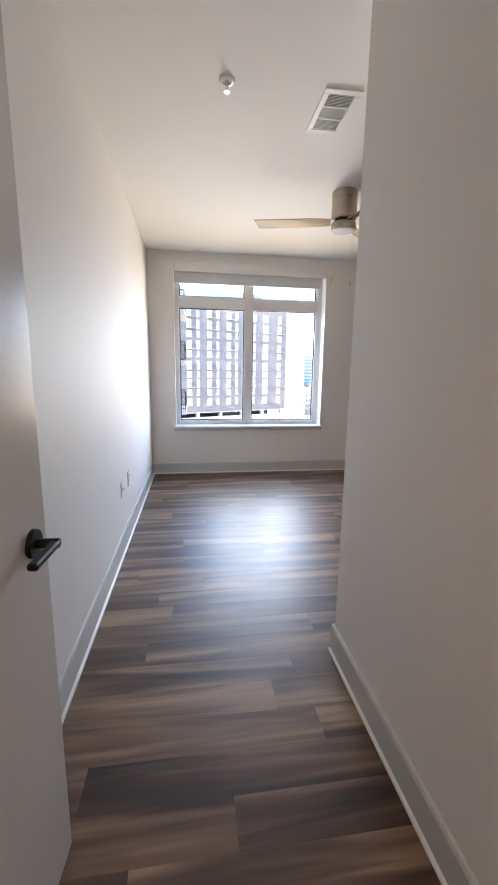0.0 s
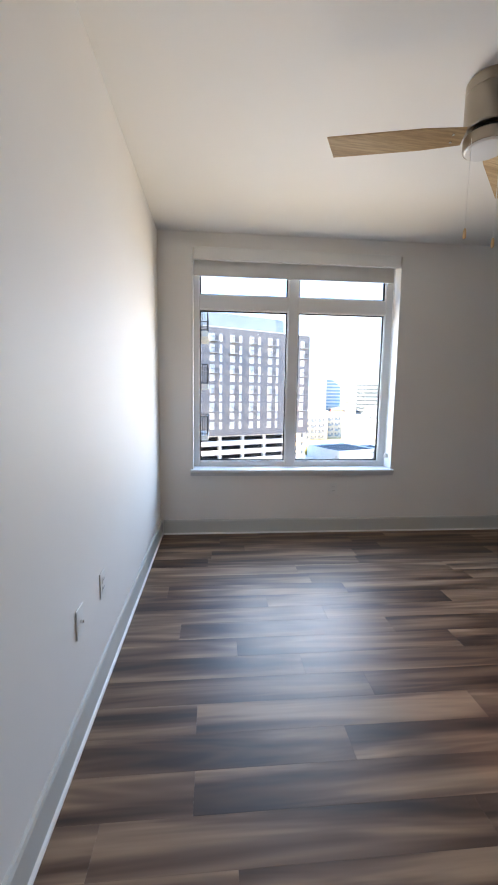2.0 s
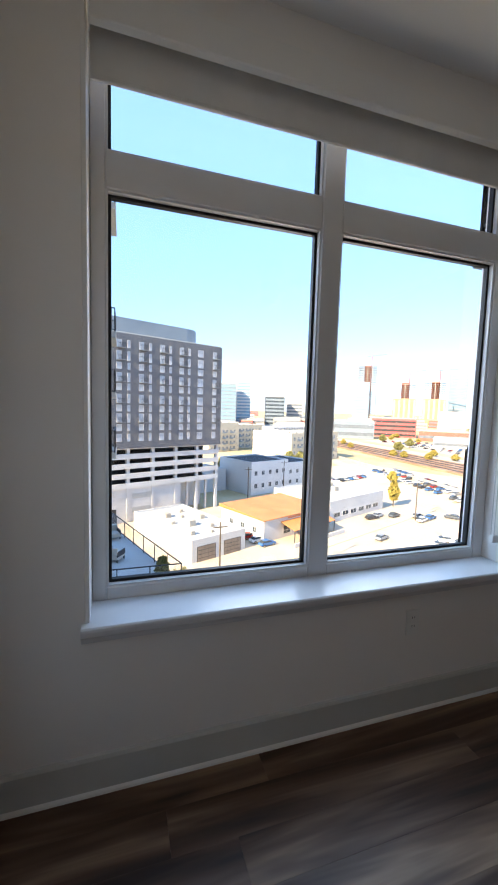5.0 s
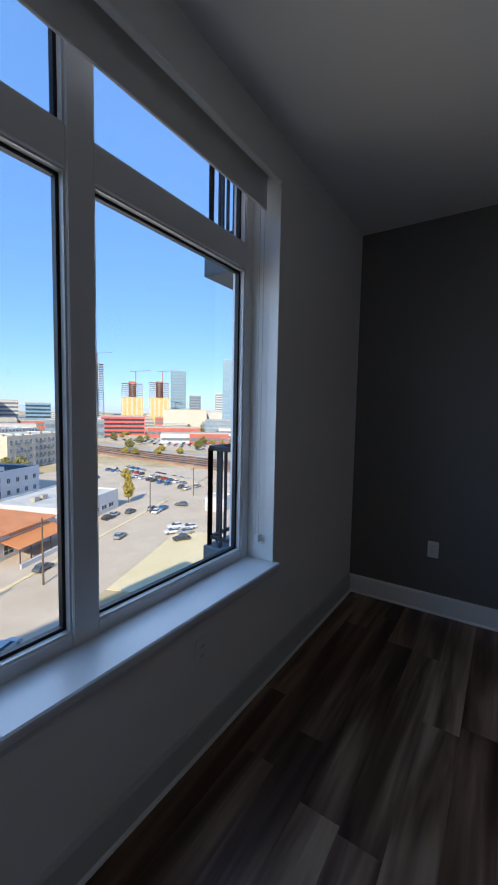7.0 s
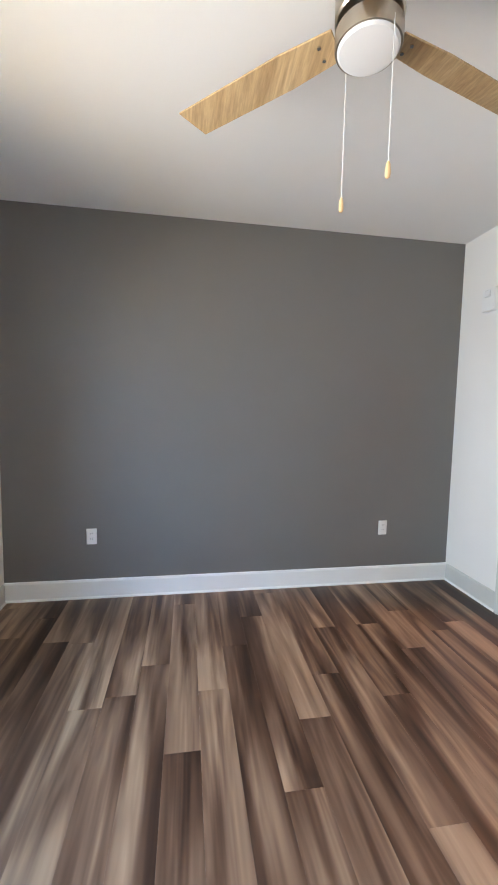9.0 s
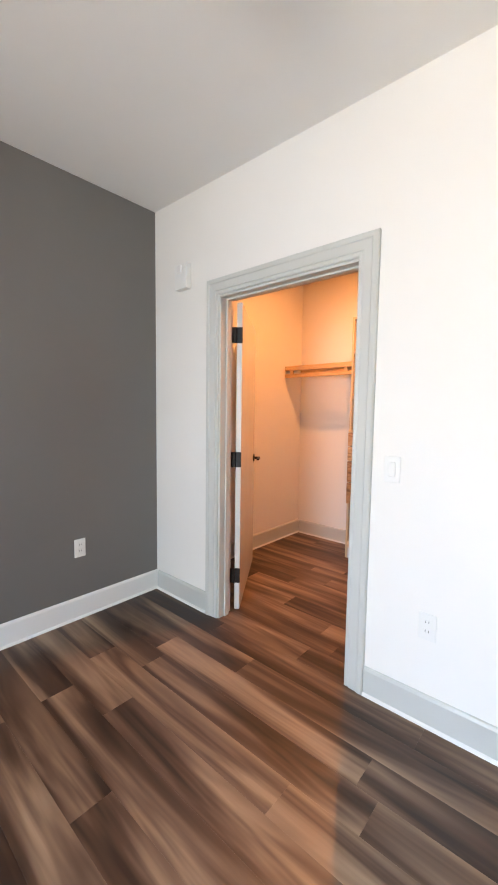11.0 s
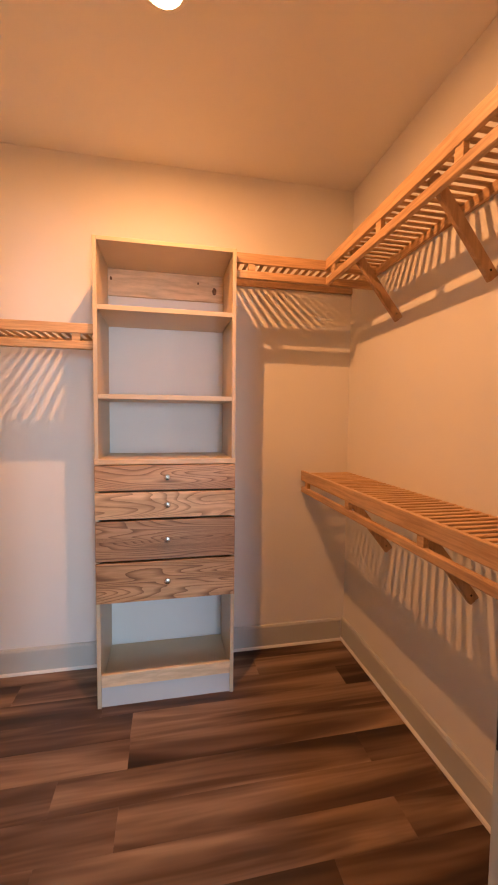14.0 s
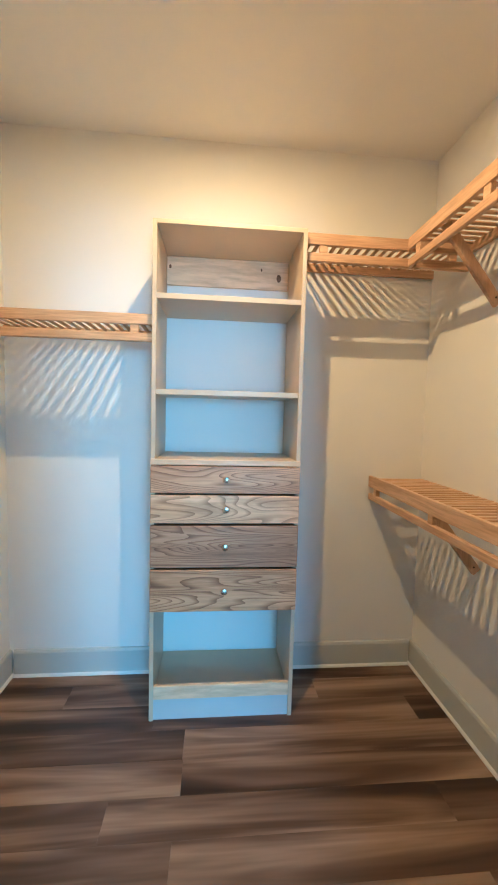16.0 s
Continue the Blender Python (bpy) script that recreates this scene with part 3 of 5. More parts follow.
FX, FY = 1.742, -1.796
FZ = H - 0.033
fan = thing("ceiling_fan", (FX, FY, H), "brushed nickel ceiling fan with three pale wood blades", "ceiling fan")
bm = bmesh.new(); lathe(bm, [(0.096, -0.0005), (0.100, -0.006), (0.100, -0.048), (0.098, -0.050), (0.100, -0.053), (0.100, -0.201), (0.095, -0.207), (0.06, -0.208)], (FX, FY, H), 48)
part("motor_drum", bm, NICKEL, fan, smooth=True)
bm = bmesh.new(); lathe(bm, [(0.070, -0.174), (0.070, -0.196)], (FX, FY, FZ), 32)
part("rotor_gap", bm, BLACK, fan, "black gap ring", True)
bm = bmesh.new(); lathe(bm, [(0.06, -0.195), (0.092, -0.196), (0.098, -0.202), (0.098, -0.240), (0.095, -0.248), (0.091, -0.248)], (FX, FY, FZ), 48)
part("light_housing", bm, NICKEL, fan, smooth=True)
bm = bmesh.new(); lathe(bm, [(0.090, -0.240), (0.090, -0.250), (0.084, -0.256), (0.06, -0.259), (0.0005, -0.260)], (FX, FY, FZ), 40)
part("light_diffuser", bm, OPAL, fan, "white opal light disc", True)
for k in range(3):
    a = radians(46 + 120 * k)
    bm = bmesh.new()
    n = 10
    up, dn = [], []
    for i in range(n + 1):
        r = 0.10 + (0.70 - 0.10) * i / n
        w = 0.044 + 0.012 * min(1, i / 3)
        for s in (-1, 1):
            tilt = 0.22 * s * w
            cut = 0.018 * s * (i == n)
            p = Vector(((r + cut) * math.cos(a) - s * w * math.sin(a), (r + cut) * math.sin(a) + s * w * math.cos(a), -0.187 + tilt))
            up.append(bm.verts.new(p + Vector((FX, FY, FZ + 0.003))))
            dn.append(bm.verts.new(p + Vector((FX, FY, FZ - 0.003))))
    for i in range(n):
        b0 = 2 * i
        bm.faces.new((up[b0], up[b0 + 2], up[b0 + 3], up[b0 + 1]))
        bm.faces.new((dn[b0], dn[b0 + 1], dn[b0 + 3], dn[b0 + 2]))
        bm.faces.new((up[b0], dn[b0], dn[b0 + 2], up[b0 + 2]))
        bm.faces.new((up[b0 + 1], up[b0 + 3], dn[b0 + 3], dn[b0 + 1]))
    bm.faces.new((up[0], up[1], dn[1], dn[0]))
    bm.faces.new((up[-2], dn[-2], dn[-1], up[-1]))
    bl = part("blade", bm, BLADE, fan, "pale maple fan blade")
    for s in (-0.02, 0.02):
        bm = bmesh.new()
        c = Vector((FX + 0.15 * math.cos(a) - s * math.sin(a), FY + 0.15 * math.sin(a) + s * math.cos(a), FZ - 0.187 + 0.22 * s))
        tube(bm, c + Vector((0, 0, 0.002)), c + Vector((0, 0, -0.007)), 0.006, segs=10)
        part("screw", bm, CHROME, bl, smooth=True)
for px, py, pz in ((FX + 0.092, FY + 0.030, 2.043), (FX - 0.092, FY - 0.032, 2.053)):
    bm = bmesh.new(); tube(bm, (px, py, 2.48), (px, py, pz + 0.04), 0.0013, segs=6)
    pc = part("pull_chain", bm, PLASTIC, fan, "thin white pull chain")
    bm = bmesh.new(); lathe(bm, [(0.003, 0.045), (0.006, 0.038), (0.008, 0.015), (0.007, 0.003), (0.003, 0.0)], (px, py, pz), 14)
    part("pull_knob", bm, BRASS, pc, "pale wooden pull", True)

lamph = thing("hall_ceiling_light", HALL_LAMP, "round glowing ceiling light in the entry hall", "ceiling light")
bm = bmesh.new(); lathe(bm, [(0.090, -0.0005), (0.090, -0.006), (0.082, -0.012), (0.070, -0.014), (0.070, -0.004)], HALL_LAMP, 40)
part("trim_ring", bm, PLASTIC, lamph, smooth=True)
bm = bmesh.new(); lathe(bm, [(0.069, -0.004), (0.069, -0.010), (0.045, -0.015), (0.001, -0.016)], HALL_LAMP, 40)
part("diffuser", bm, glow_of("hall_lamp_glow", (1.0, 0.62, 0.34), 1.0), lamph, "glowing warm light disc", True)

lampc = thing("closet_light", CLOSET_LAMP, "round glowing ceiling light in the closet", "ceiling light")
bm = bmesh.new(); lathe(bm, [(0.080, -0.0005), (0.080, -0.005), (0.074, -0.010), (0.062, -0.012), (0.062, -0.004)], CLOSET_LAMP, 40)
part("trim_ring", bm, PLASTIC, lampc, smooth=True)
bm = bmesh.new(); lathe(bm, [(0.061, -0.004), (0.061, -0.009), (0.04, -0.013), (0.001, -0.014)], CLOSET_LAMP, 40)
part("diffuser", bm, glow_of("lamp_glow", (1.0, 0.55, 0.25), 2.0), lampc, "glowing warm light disc", True)

# ---- closet tower ----
X0, X1, YF = 2.056, 2.707, -4.994
tower = thing("closet_tower", ((X0 + X1) / 2, -5.19, 0), "maple closet tower with open shelves and four drawers", "closet organizer")
PT = 0.018
part("side_panel", boxed(X0, X0 + PT, YB + 0.001, YF, 0, 2.188, bevel=0.001), MELAMINE, tower)
part("side_panel", boxed(X1 - PT, X1, YB + 0.001, YF, 0, 2.188, bevel=0.001), MELAMINE, tower)
xa, xb = X0 + PT + 0.0005, X1 - PT - 0.0005
part("top_panel", boxed(xa, xb, YB + 0.002, YF, 2.170, 2.188, bevel=0.001), MELAMINE, tower)
part("cleat", boxed(xa, xb, YB + 0.001, YB + 0.019, 2.03, 2.168, bevel=0.001), PALE, tower, "knotty wooden mounting cleat")
for kx, kz, kr in ((2.125, 2.088, 0.016), (2.215, 2.125, 0.006), (2.672, 2.118, 0.008)):
    bm = bmesh.new(); lathe(bm, [(kr * 0.3, 0.0), (kr, 0.0), (kr * 0.8, 0.0012), (kr * 0.2, 0.0014)], (0, 0, 0), 14)
    bmesh.ops.transform(bm, matrix=Matrix.Translation((kx, YB + 0.0192, kz)) @ pose(0, 0, 0, -90, 0, 0) @ Matrix.Diagonal((0.75, 1.25, 1, 1)), verts=bm.verts)
    part("knot", bm, KNOT, tower, "dark knot in the wood", True)
for z in (1.890, 1.490):
    part("shelf", boxed(xa, xb, YB + 0.004, YF - 0.004, z - 0.022, z, bevel=0.001), MELAMINE, tower)
part("counter_shelf", boxed(X0 + 0.0, X1, YF + 0.0005, YF + 0.012, 1.167, 1.192, bevel=0.002), PALE, tower, "pale wooden front edge")
part("counter_shelf", boxed(xa, xb, YB + 0.004, YF, 1.167, 1.190), MELAMINE, tower)
for z0, z1, front, look_of in ((1.046, 1.163, ASH, "ash drawer front with strong grain"), (0.914, 1.037, ASH_LIGHT, "light ash drawer front with wavy grain"), (0.717, 0.903, ASH_DARK, "darker ash drawer front with fine grain"), (0.518, 0.706, ASH, "ash drawer front with arched grain")):
    d = part("drawer", boxed(X0 + 0.002, X1 - 0.002, YF + 0.001, YF + 0.020, z0, z1, bevel=0.002), front, tower, look_of)
    box_bm = boxed(xa + 0.01, xb - 0.01, YB + 0.03, YF, z0 + 0.015, z1 - 0.025)
    part("drawer_box", box_bm, MELAMINE, d)
    bm = bmesh.new()
    c = Vector(((X0 + X1) / 2, YF + 0.020, (z0 + z1) / 2 + 0.004))
    lathe(bm, [(0.006, 0.0), (0.006, 0.010), (0.013, 0.016), (0.0155, 0.022), (0.013, 0.027), (0.005, 0.030)], (0, 0, 0), 20)
    bmesh.ops.transform(bm, matrix=Matrix.Translation(c) @ pose(0, 0, 0, -90, 0, 0), verts=bm.verts)
    part("knob", bm, CHROME, d, "round satin nickel knob", True)
part("bottom_shelf", boxed(xa, xb, YB + 0.004, YF - 0.020, 0.088, 0.110, bevel=0.001), MELAMINE, tower)
part("shelf_edge", boxed(xa, xb, YF - 0.0195, YF - 0.001, 0.100, 0.162, bevel=0.002), PALE, tower, "pale wooden front edge")
part("kick_board", boxed(xa, xb, YF - 0.028, YF - 0.010, 0.0, 0.099), KICK, tower, "pale grey kick board")


# ---- slatted shelves ----
def slat_run(top, axis, wall, sign, a, b, front, z_top, rail_h, rod_gap, rod_h, brackets, ends=True):
    """Slatted shelf on a wall: axis is the way it runs; wall its plane, front the plane of its front rail."""
    def put(along0, along1, out0, out1, z0, z1, bevel=0.002):
        lo, hi = sorted((out0, out1))
        return boxed(along0, along1, lo, hi, z0, z1, bevel=bevel) if axis == "x" else boxed(lo, hi, along0, along1, z0, z1, bevel=bevel)
    mat, cross = (PINE_X, PINE_Y) if axis == "x" else (PINE_Y, PINE_X)
    part("front_rail", put(a, b, front - sign * 0.019, front, z_top - rail_h, z_top), mat, top)
    part("hanging_rail", put(a, b, front - sign * 0.022, front - sign * 0.001, z_top - rail_h - rod_gap - rod_h, z_top - rail_h - rod_gap, 0.004), mat, top, "lower wooden hanging rail")
    part("wall_cleat", put(a, b, wall + sign * 0.001, wall + sign * 0.018, z_top - 0.055, z_top - 0.014), mat, top)
    k = int((b - a) / 0.041)
    zs = z_top - 0.012
    first = None
    for i in range(k):
        c = a + 0.03 + (b - a - 0.06) * i / (k - 1)
        if first is None:
            first = part("slat", put(c - 0.0095, c + 0.0095, wall + sign * 0.002, front - sign * 0.0195, zs - 0.008, zs), cross, top)
            base = c
        else:
            o = first.copy()
            scene.collection.objects.link(o)
            o.location = (c - base, 0, 0) if axis == "x" else (0, c - base, 0)
    for i in range(max(2, int((b - a) / 0.45) + 1)):
        c = a + 0.08 + (b - a - 0.16) * i / max(1, int((b - a) / 0.45))
        part("spacer_block", put(c - 0.018, c + 0.018, front - sign * 0.024, front - sign * 0.004, z_top - rail_h - rod_gap - 0.004, z_top - rail_h + 0.004), mat, top)
    for c in brackets:
        p0 = Vector((c, wall + sign * 0.012, z_top - 0.335)) if axis == "x" else Vector((wall + sign * 0.012, c, z_top - 0.335))
        p1 = Vector((c, front - sign * 0.045, z_top - 0.035)) if axis == "x" else Vector((front - sign * 0.045, c, z_top - 0.035))
        bm = bmesh.new(); beam(bm, p0, p1, 0.020, 0.042, 0.003)
        br = part("bracket", bm, PINE, top, "diagonal wooden bracket")
        bm = bmesh.new()
        q = p0 + (p1 - p0) * 0.08
        if axis == "y":
            tube(bm, q + Vector((0, -0.0115, 0)), q + Vector((0, 0.0115, 0)), 0.004, segs=8)
        else:
            tube(bm, q + Vector((-0.0115, 0, 0)), q + Vector((0.0115, 0, 0)), 0.004, segs=8)
        part("screw", bm, BLACK, br)


up = thing("slatted_shelf", (1.46, -4.6, 2.06), "high corner shelf of cedar slats with hanging rail", "shelf", "slatted shelves")
slat_run(up, "y", XC, 1, -5.03, -3.60, 1.593, 2.195, 0.055, 0.038, 0.038, (-4.817, -4.269, -3.72))
up2 = thing("slatted_shelf", (1.84, -5.2, 2.06), "short high cedar slat shelf beside the tower", "shelf", "slatted shelves")
slat_run(up2, "x", YB, 1, XC + 0.002, X0 - 0.002, -5.030, 2.190, 0.050, 0.032, 0.040, ())
low = thing("slatted_shelf", (1.46, -4.5, 0.94), "low cedar slat shelf along the closet wall", "shelf", "slatted shelves")
slat_run(low, "y", XC, 1, YB + 0.002, -3.60, 1.593, 1.077, 0.060, 0.036, 0.034, (-4.84, -4.29, -3.73))
lef = thing("slatted_shelf", (3.1, -5.2, 1.69), "cedar slat shelf between tower and closet wall", "shelf", "slatted shelves")
slat_run(lef, "x", YB, 1, X1 + 0.002, XR - 0.002, -5.040, 1.810, 0.045, 0.034, 0.038, ())


# ---- outside: the city below ----
GZ = -27.0
UA = math.atan2(0.39, 0.92)
UO = Vector((28.7, 73.3, GZ))
UD, UN = Vector((math.cos(UA), math.sin(UA), 0)), Vector((-math.sin(UA), math.cos(UA), 0))


def town(u, v, z=0.0):
    """A place in the street grid: u along the street, v away from it."""
    return UO + UD * u + UN * v + Vector((0, 0, z))


ASPHALT = mottled("pale_asphalt", [(0.3, (0.50, 0.405, 0.285)), (0.6, (0.58, 0.475, 0.345)), (0.8, (0.65, 0.545, 0.41))], 0.12, 0.9, 30.0, 0.1)
SOIL = mottled("dry_ground", [(0.25, (0.28, 0.22, 0.10)), (0.45, (0.46, 0.36, 0.19)), (0.6, (0.56, 0.45, 0.27)), (0.8, (0.30, 0.26, 0.10))], 0.028, 0.95, 60.0, 0.1)
CONCRETE = mottled("concrete", [(0.3, (0.36, 0.325, 0.27)), (0.7, (0.48, 0.44, 0.37))], 0.35, 0.85, 30.0, 0.1)
SAND = mottled("sandy_lot", [(0.3, (0.66, 0.54, 0.29)), (0.7, (0.75, 0.63, 0.38))], 0.12, 0.95, 30.0, 0.1)
ROOFW = mottled("white_roof", [(0.3, (0.46, 0.44, 0.39)), (0.7, (0.62, 0.60, 0.54))], 0.2, 0.8, 20.0, 0.05)
STUCCO = mottled("white_stucco", [(0.3, (0.53, 0.52, 0.50)), (0.7, (0.65, 0.64, 0.62))], 0.2, 0.8, 30.0, 0.05)
TAN = mottled("tan_cladding", [(0.3, (0.52, 0.47, 0.40)), (0.7, (0.62, 0.57, 0.50))], 0.2, 0.8, 30.0, 0.05)
CHARCOAL = mottled("charcoal_panels", [(0.3, (0.140, 0.140, 0.144)), (0.7, (0.172, 0.172, 0.176))], 0.3, 0.6, 20.0, 0.03)
SLATE = mottled("blue_grey_panels", [(0.3, (0.20, 0.24, 0.27)), (0.7, (0.26, 0.30, 0.33))], 0.3, 0.5, 20.0, 0.03)
ORANGE = mottled("orange_metal_roof", [(0.3, (0.55, 0.20, 0.06)), (0.7, (0.68, 0.28, 0.09))], 0.2, 0.55, 30.0, 0.05)
BRICK = mottled("red_brick", [(0.3, (0.40, 0.11, 0.08)), (0.7, (0.52, 0.17, 0.12))], 0.15, 0.85, 30.0, 0.05)
GATEBROWN = mottled("brown_door_panels", [(0.3, (0.22, 0.17, 0.13)), (0.7, (0.30, 0.24, 0.18))], 0.6, 0.6, 30.0, 0.05)
PALEBLUE = mottled("pale_grey_render", [(0.3, (0.62, 0.62, 0.61)), (0.7, (0.72, 0.72, 0.70))], 0.2, 0.8, 20.0, 0.03)
CREAM = mottled("cream_render", [(0.3, (0.52, 0.46, 0.34)), (0.7, (0.62, 0.55, 0.42))], 0.2, 0.8, 30.0, 0.05)
REDPAINT = mottled("red_steel_paint", [(0.3, (0.55, 0.10, 0.09)), (0.7, (0.68, 0.15, 0.13))], 0.15, 0.7, 20.0, 0.03)
YELLOW = mottled("yellow_sheathing", [(0.3, (0.50, 0.37, 0.12)), (0.7, (0.62, 0.48, 0.20))], 0.1, 0.8, 20.0, 0.0)
# near-black for dark roofs and planter, also painted shade inside open decks
SHADE = mottled("dark_roof_and_deck_shade", [(0.3, (0.045, 0.045, 0.047)), (0.7, (0.07, 0.07, 0.07))], 0.3, 0.9, 20.0, 0.0)
DECK = mottled("terrace_membrane", [(0.3, (0.40, 0.40, 0.38)), (0.7, (0.47, 0.47, 0.45))], 0.4, 0.7, 30.0, 0.05)
FARBLUE = paint("far_blue_glass", (0.22, 0.34, 0.42), 0.25, 0.15, 0.05, 3.0, 0.0)
# pale grey-blue base stands in for sky mirrored in the panes
PAINTED_SKYGLASS = paint("glass_with_painted_sky", (0.42, 0.46, 0.50), 0.25, 0.3, 0.4, 3.0, 0.0)
PALEGLASS = paint("pale_window_glass", (0.28, 0.34, 0.39), 0.12, 0.2, 0.3, 3.0, 0.0)
# mid grey lifts far windows as painted haze; plain grey on scooters
MIDGLASS = paint("grey_and_haze_glass", (0.17, 0.19, 0.21), 0.15, 0.25, 0.3, 3.0, 0.0)
DARKGLASS = paint("dark_window_glass", (0.06, 0.075, 0.09), 0.1, 0.2, 0.3, 3.0, 0.0)
SCREEN = glass_of("railing_glass")
METAL = paint("dark_metal", (0.045, 0.045, 0.05), 0.5, 0.1)
RUST = mottled("rail_ballast", [(0.3, (0.27, 0.14, 0.08)), (0.5, (0.36, 0.21, 0.12)), (0.7, (0.48, 0.33, 0.21))], 0.1, 0.95, 30.0, 0.0)
CARPAINT = pick_paint("car_paint", [(0.62, 0.62, 0.62), (0.05, 0.05, 0.055), (0.30, 0.31, 0.32), (0.70, 0.70, 0.69), (0.35, 0.03, 0.025), (0.11, 0.12, 0.13), (0.06, 0.16, 0.35), (0.50, 0.51, 0.52)], 0.25)
TYRE = paint("tyre", (0.02, 0.02, 0.02), 0.8, 0.1)
LEAF_G = mottled("green_leaves", [(0.3, (0.16, 0.15, 0.045)), (0.7, (0.27, 0.25, 0.08))], 0.8, 0.8, 10.0, 0.0)
LEAF_Y = mottled("autumn_leaves", [(0.3, (0.22, 0.18, 0.04)), (0.7, (0.46, 0.36, 0.08))], 0.8, 0.8, 10.0, 0.0)
BARK = mottled("bark", [(0.3, (0.10, 0.075, 0.05)), (0.7, (0.17, 0.13, 0.09))], 3.0, 0.9, 10.0, 0.0)

bm = bmesh.new(); bmesh.ops.create_circle(bm, cap_ends=True, segments=64, radius=4600.0, matrix=Matrix.Translation((0, 300, GZ)))
structure("ground", bm, SOIL, "dry tan ground reaching the horizon", "ground")


def strip(name, u0, u1, v0, v1, z, mat, label, category):
    bm = bmesh.new(); box(bm, u0, u1, v0, v1, -0.5, z)
    ob = structure(name, bm, mat, label, category)
    ob.location, ob.rotation_euler = UO, (0, 0, UA)
    return ob


strip("road", -160, 400, -24.5, -9.7, 0.05, ASPHALT, "pale worn asphalt street below the building", "road")
strip("pavement", -160, 60, -9.7, -8.9, 0.16, SAND, "pale concrete pavement with a kerb", "pavement")
strip("parking_lot", -40, 60, -8.9, 30, 0.10, ASPHALT, "pale asphalt yard round the low shops", "parking lot")
strip("parking_lot_2", 60, 128, -8.2, 62, 0.10, ASPHALT, "asphalt parking lot beside the street", "parking lot")
strip("parking_lot_5", 31.2, 75, -60, -24.5, 0.07, ASPHALT, "asphalt car park beside the sandy lot", "parking lot")
strip("sand_lot", -0.5, 31, -60, -24.6, 0.12, SAND, "bare sandy building lot", "lot")


def window_mesh(w, h, glass, frame_mat=STUCCO):
    """Meshes of one far window: frame and pane, facing -y, centred, in its own frame."""
    bm = bmesh.new()
    f = 0.07
    for d in ((-w / 2, w / 2, -h / 2, -h / 2 + f), (-w / 2, w / 2, h / 2 - f, h / 2), (-w / 2, -w / 2 + f, -h / 2 + f, h / 2 - f), (w / 2 - f, w / 2, -h / 2 + f, h / 2 - f)):
        box(bm, d[0], d[1], -0.06, 0.05, d[2], d[3])
    if w > 1.0:
        box(bm, -0.035, 0.035, -0.05, 0.05, -h / 2 + f, h / 2 - f)
    if h > 1.7:
        box(bm, -w / 2 + f, w / 2 - f, -0.045, 0.05, -h * 0.12, -h * 0.12 + 0.08)
    fr = mesh_of("window_frame", bm, frame_mat)
    bm = boxed(-w / 2 + f, w / 2 - f, -0.01, 0.04, -h / 2 + f, h / 2 - f)
    return fr, mesh_of("pane", bm, glass)


pane_sizes = {}


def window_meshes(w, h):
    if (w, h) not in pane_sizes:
        pane_sizes[(w, h)] = window_mesh(w, h, PAINTED_SKYGLASS)
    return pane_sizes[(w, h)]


def put_window(parent, meshes, x, y, z, turn=0.0):
    o = new("window", meshes[0])
    o.parent, o.location, o.rotation_euler = parent, (x, y, z), (0, 0, turn)
    p = new("pane", meshes[1])
    p.parent = o
    return o


def block(name, at, w, d, h, wall, roof, label, turn=UA, category="building", parapet=0.5):
    """A flat-roofed building: near corner at 'at', w along its front, d deep."""
    top = thing(name, at, label, category, "", "", turn)
    part("wall", boxed(0, w, 0, d, -0.3, h), wall, top, local=True)
    part("roof", boxed(0.3, w - 0.3, 0.3, d - 0.3, h, h + 0.06), roof, top, local=True)
    if parapet:
        bm = bmesh.new()
        for e in ((0, w, 0, 0.3), (0, w, d - 0.3, d), (0, 0.3, 0.3, d - 0.3), (w - 0.3, w, 0.3, d - 0.3)):
            box(bm, *e, h, h + parapet)
        part("parapet", bm, wall, top, local=True)
    return top


def grid_windows(top, meshes, xs, zs, y=-0.02, turn=0.0, side=None):
    for x in xs:
        for z in zs:
            if side is None:
                put_window(top, meshes, x, y, z)
            else:
                put_window(top, meshes, side, x, z, -math.pi / 2)


# apartment slab over a parking deck
BW, BD = 66.0, 24.0
big = thing("apartment_building", town(-56, 30), "charcoal apartment building over a white open parking deck", "building", "", "", UA)
part("podium_wall", boxed(0, BW - 12, 0.4, BD, -0.3, 8.6), STUCCO, big, "plain white ground storey", local=True)
# solid core: shade inside the open deck is put into its colour
part("deck_core", boxed(2, BW - 2, 5, BD - 1, 8.4, 18.0), SHADE, big, "dark block painted as the shade inside the parking deck", local=True)
part("recess_wall", boxed(BW - 12, BW - 2, 6, BD, -0.3, 8.35), STUCCO, big, "plain wall behind the columns", local=True)
for x in (BW - 9.5, BW - 3.5):
    part("column", boxed(x - 0.28, x + 0.28, 1.0, 1.56, -0.3, 8.35), STUCCO, big, local=True)
for i in range(5):
    z = 8.6 + i * 2.35
    part("deck_slab", boxed(0, BW, 0, BD, z - 0.25, z), STUCCO, big, local=True)
    if i < 4:
        part("deck_parapet", boxed(0, BW, 0, 0.25, z, z + 1.0), STUCCO, big, local=True)
for i in range(11):
    x = 0.5 + (BW - 1.0) * i / 10
    part("column", boxed(x - 0.4, x + 0.4, 0.3, 1.1, 0, 18.0), STUCCO, big, local=True)
part("upper_wall", boxed(-0.2, BW + 0.2, -0.3, BD, 18.0, 44.6), CHARCOAL, big, "charcoal panel cladding", local=True)
part("roof", boxed(0, BW, 0, BD, 44.6, 44.9), ROOFW, big, local=True)
bm = bmesh.new()
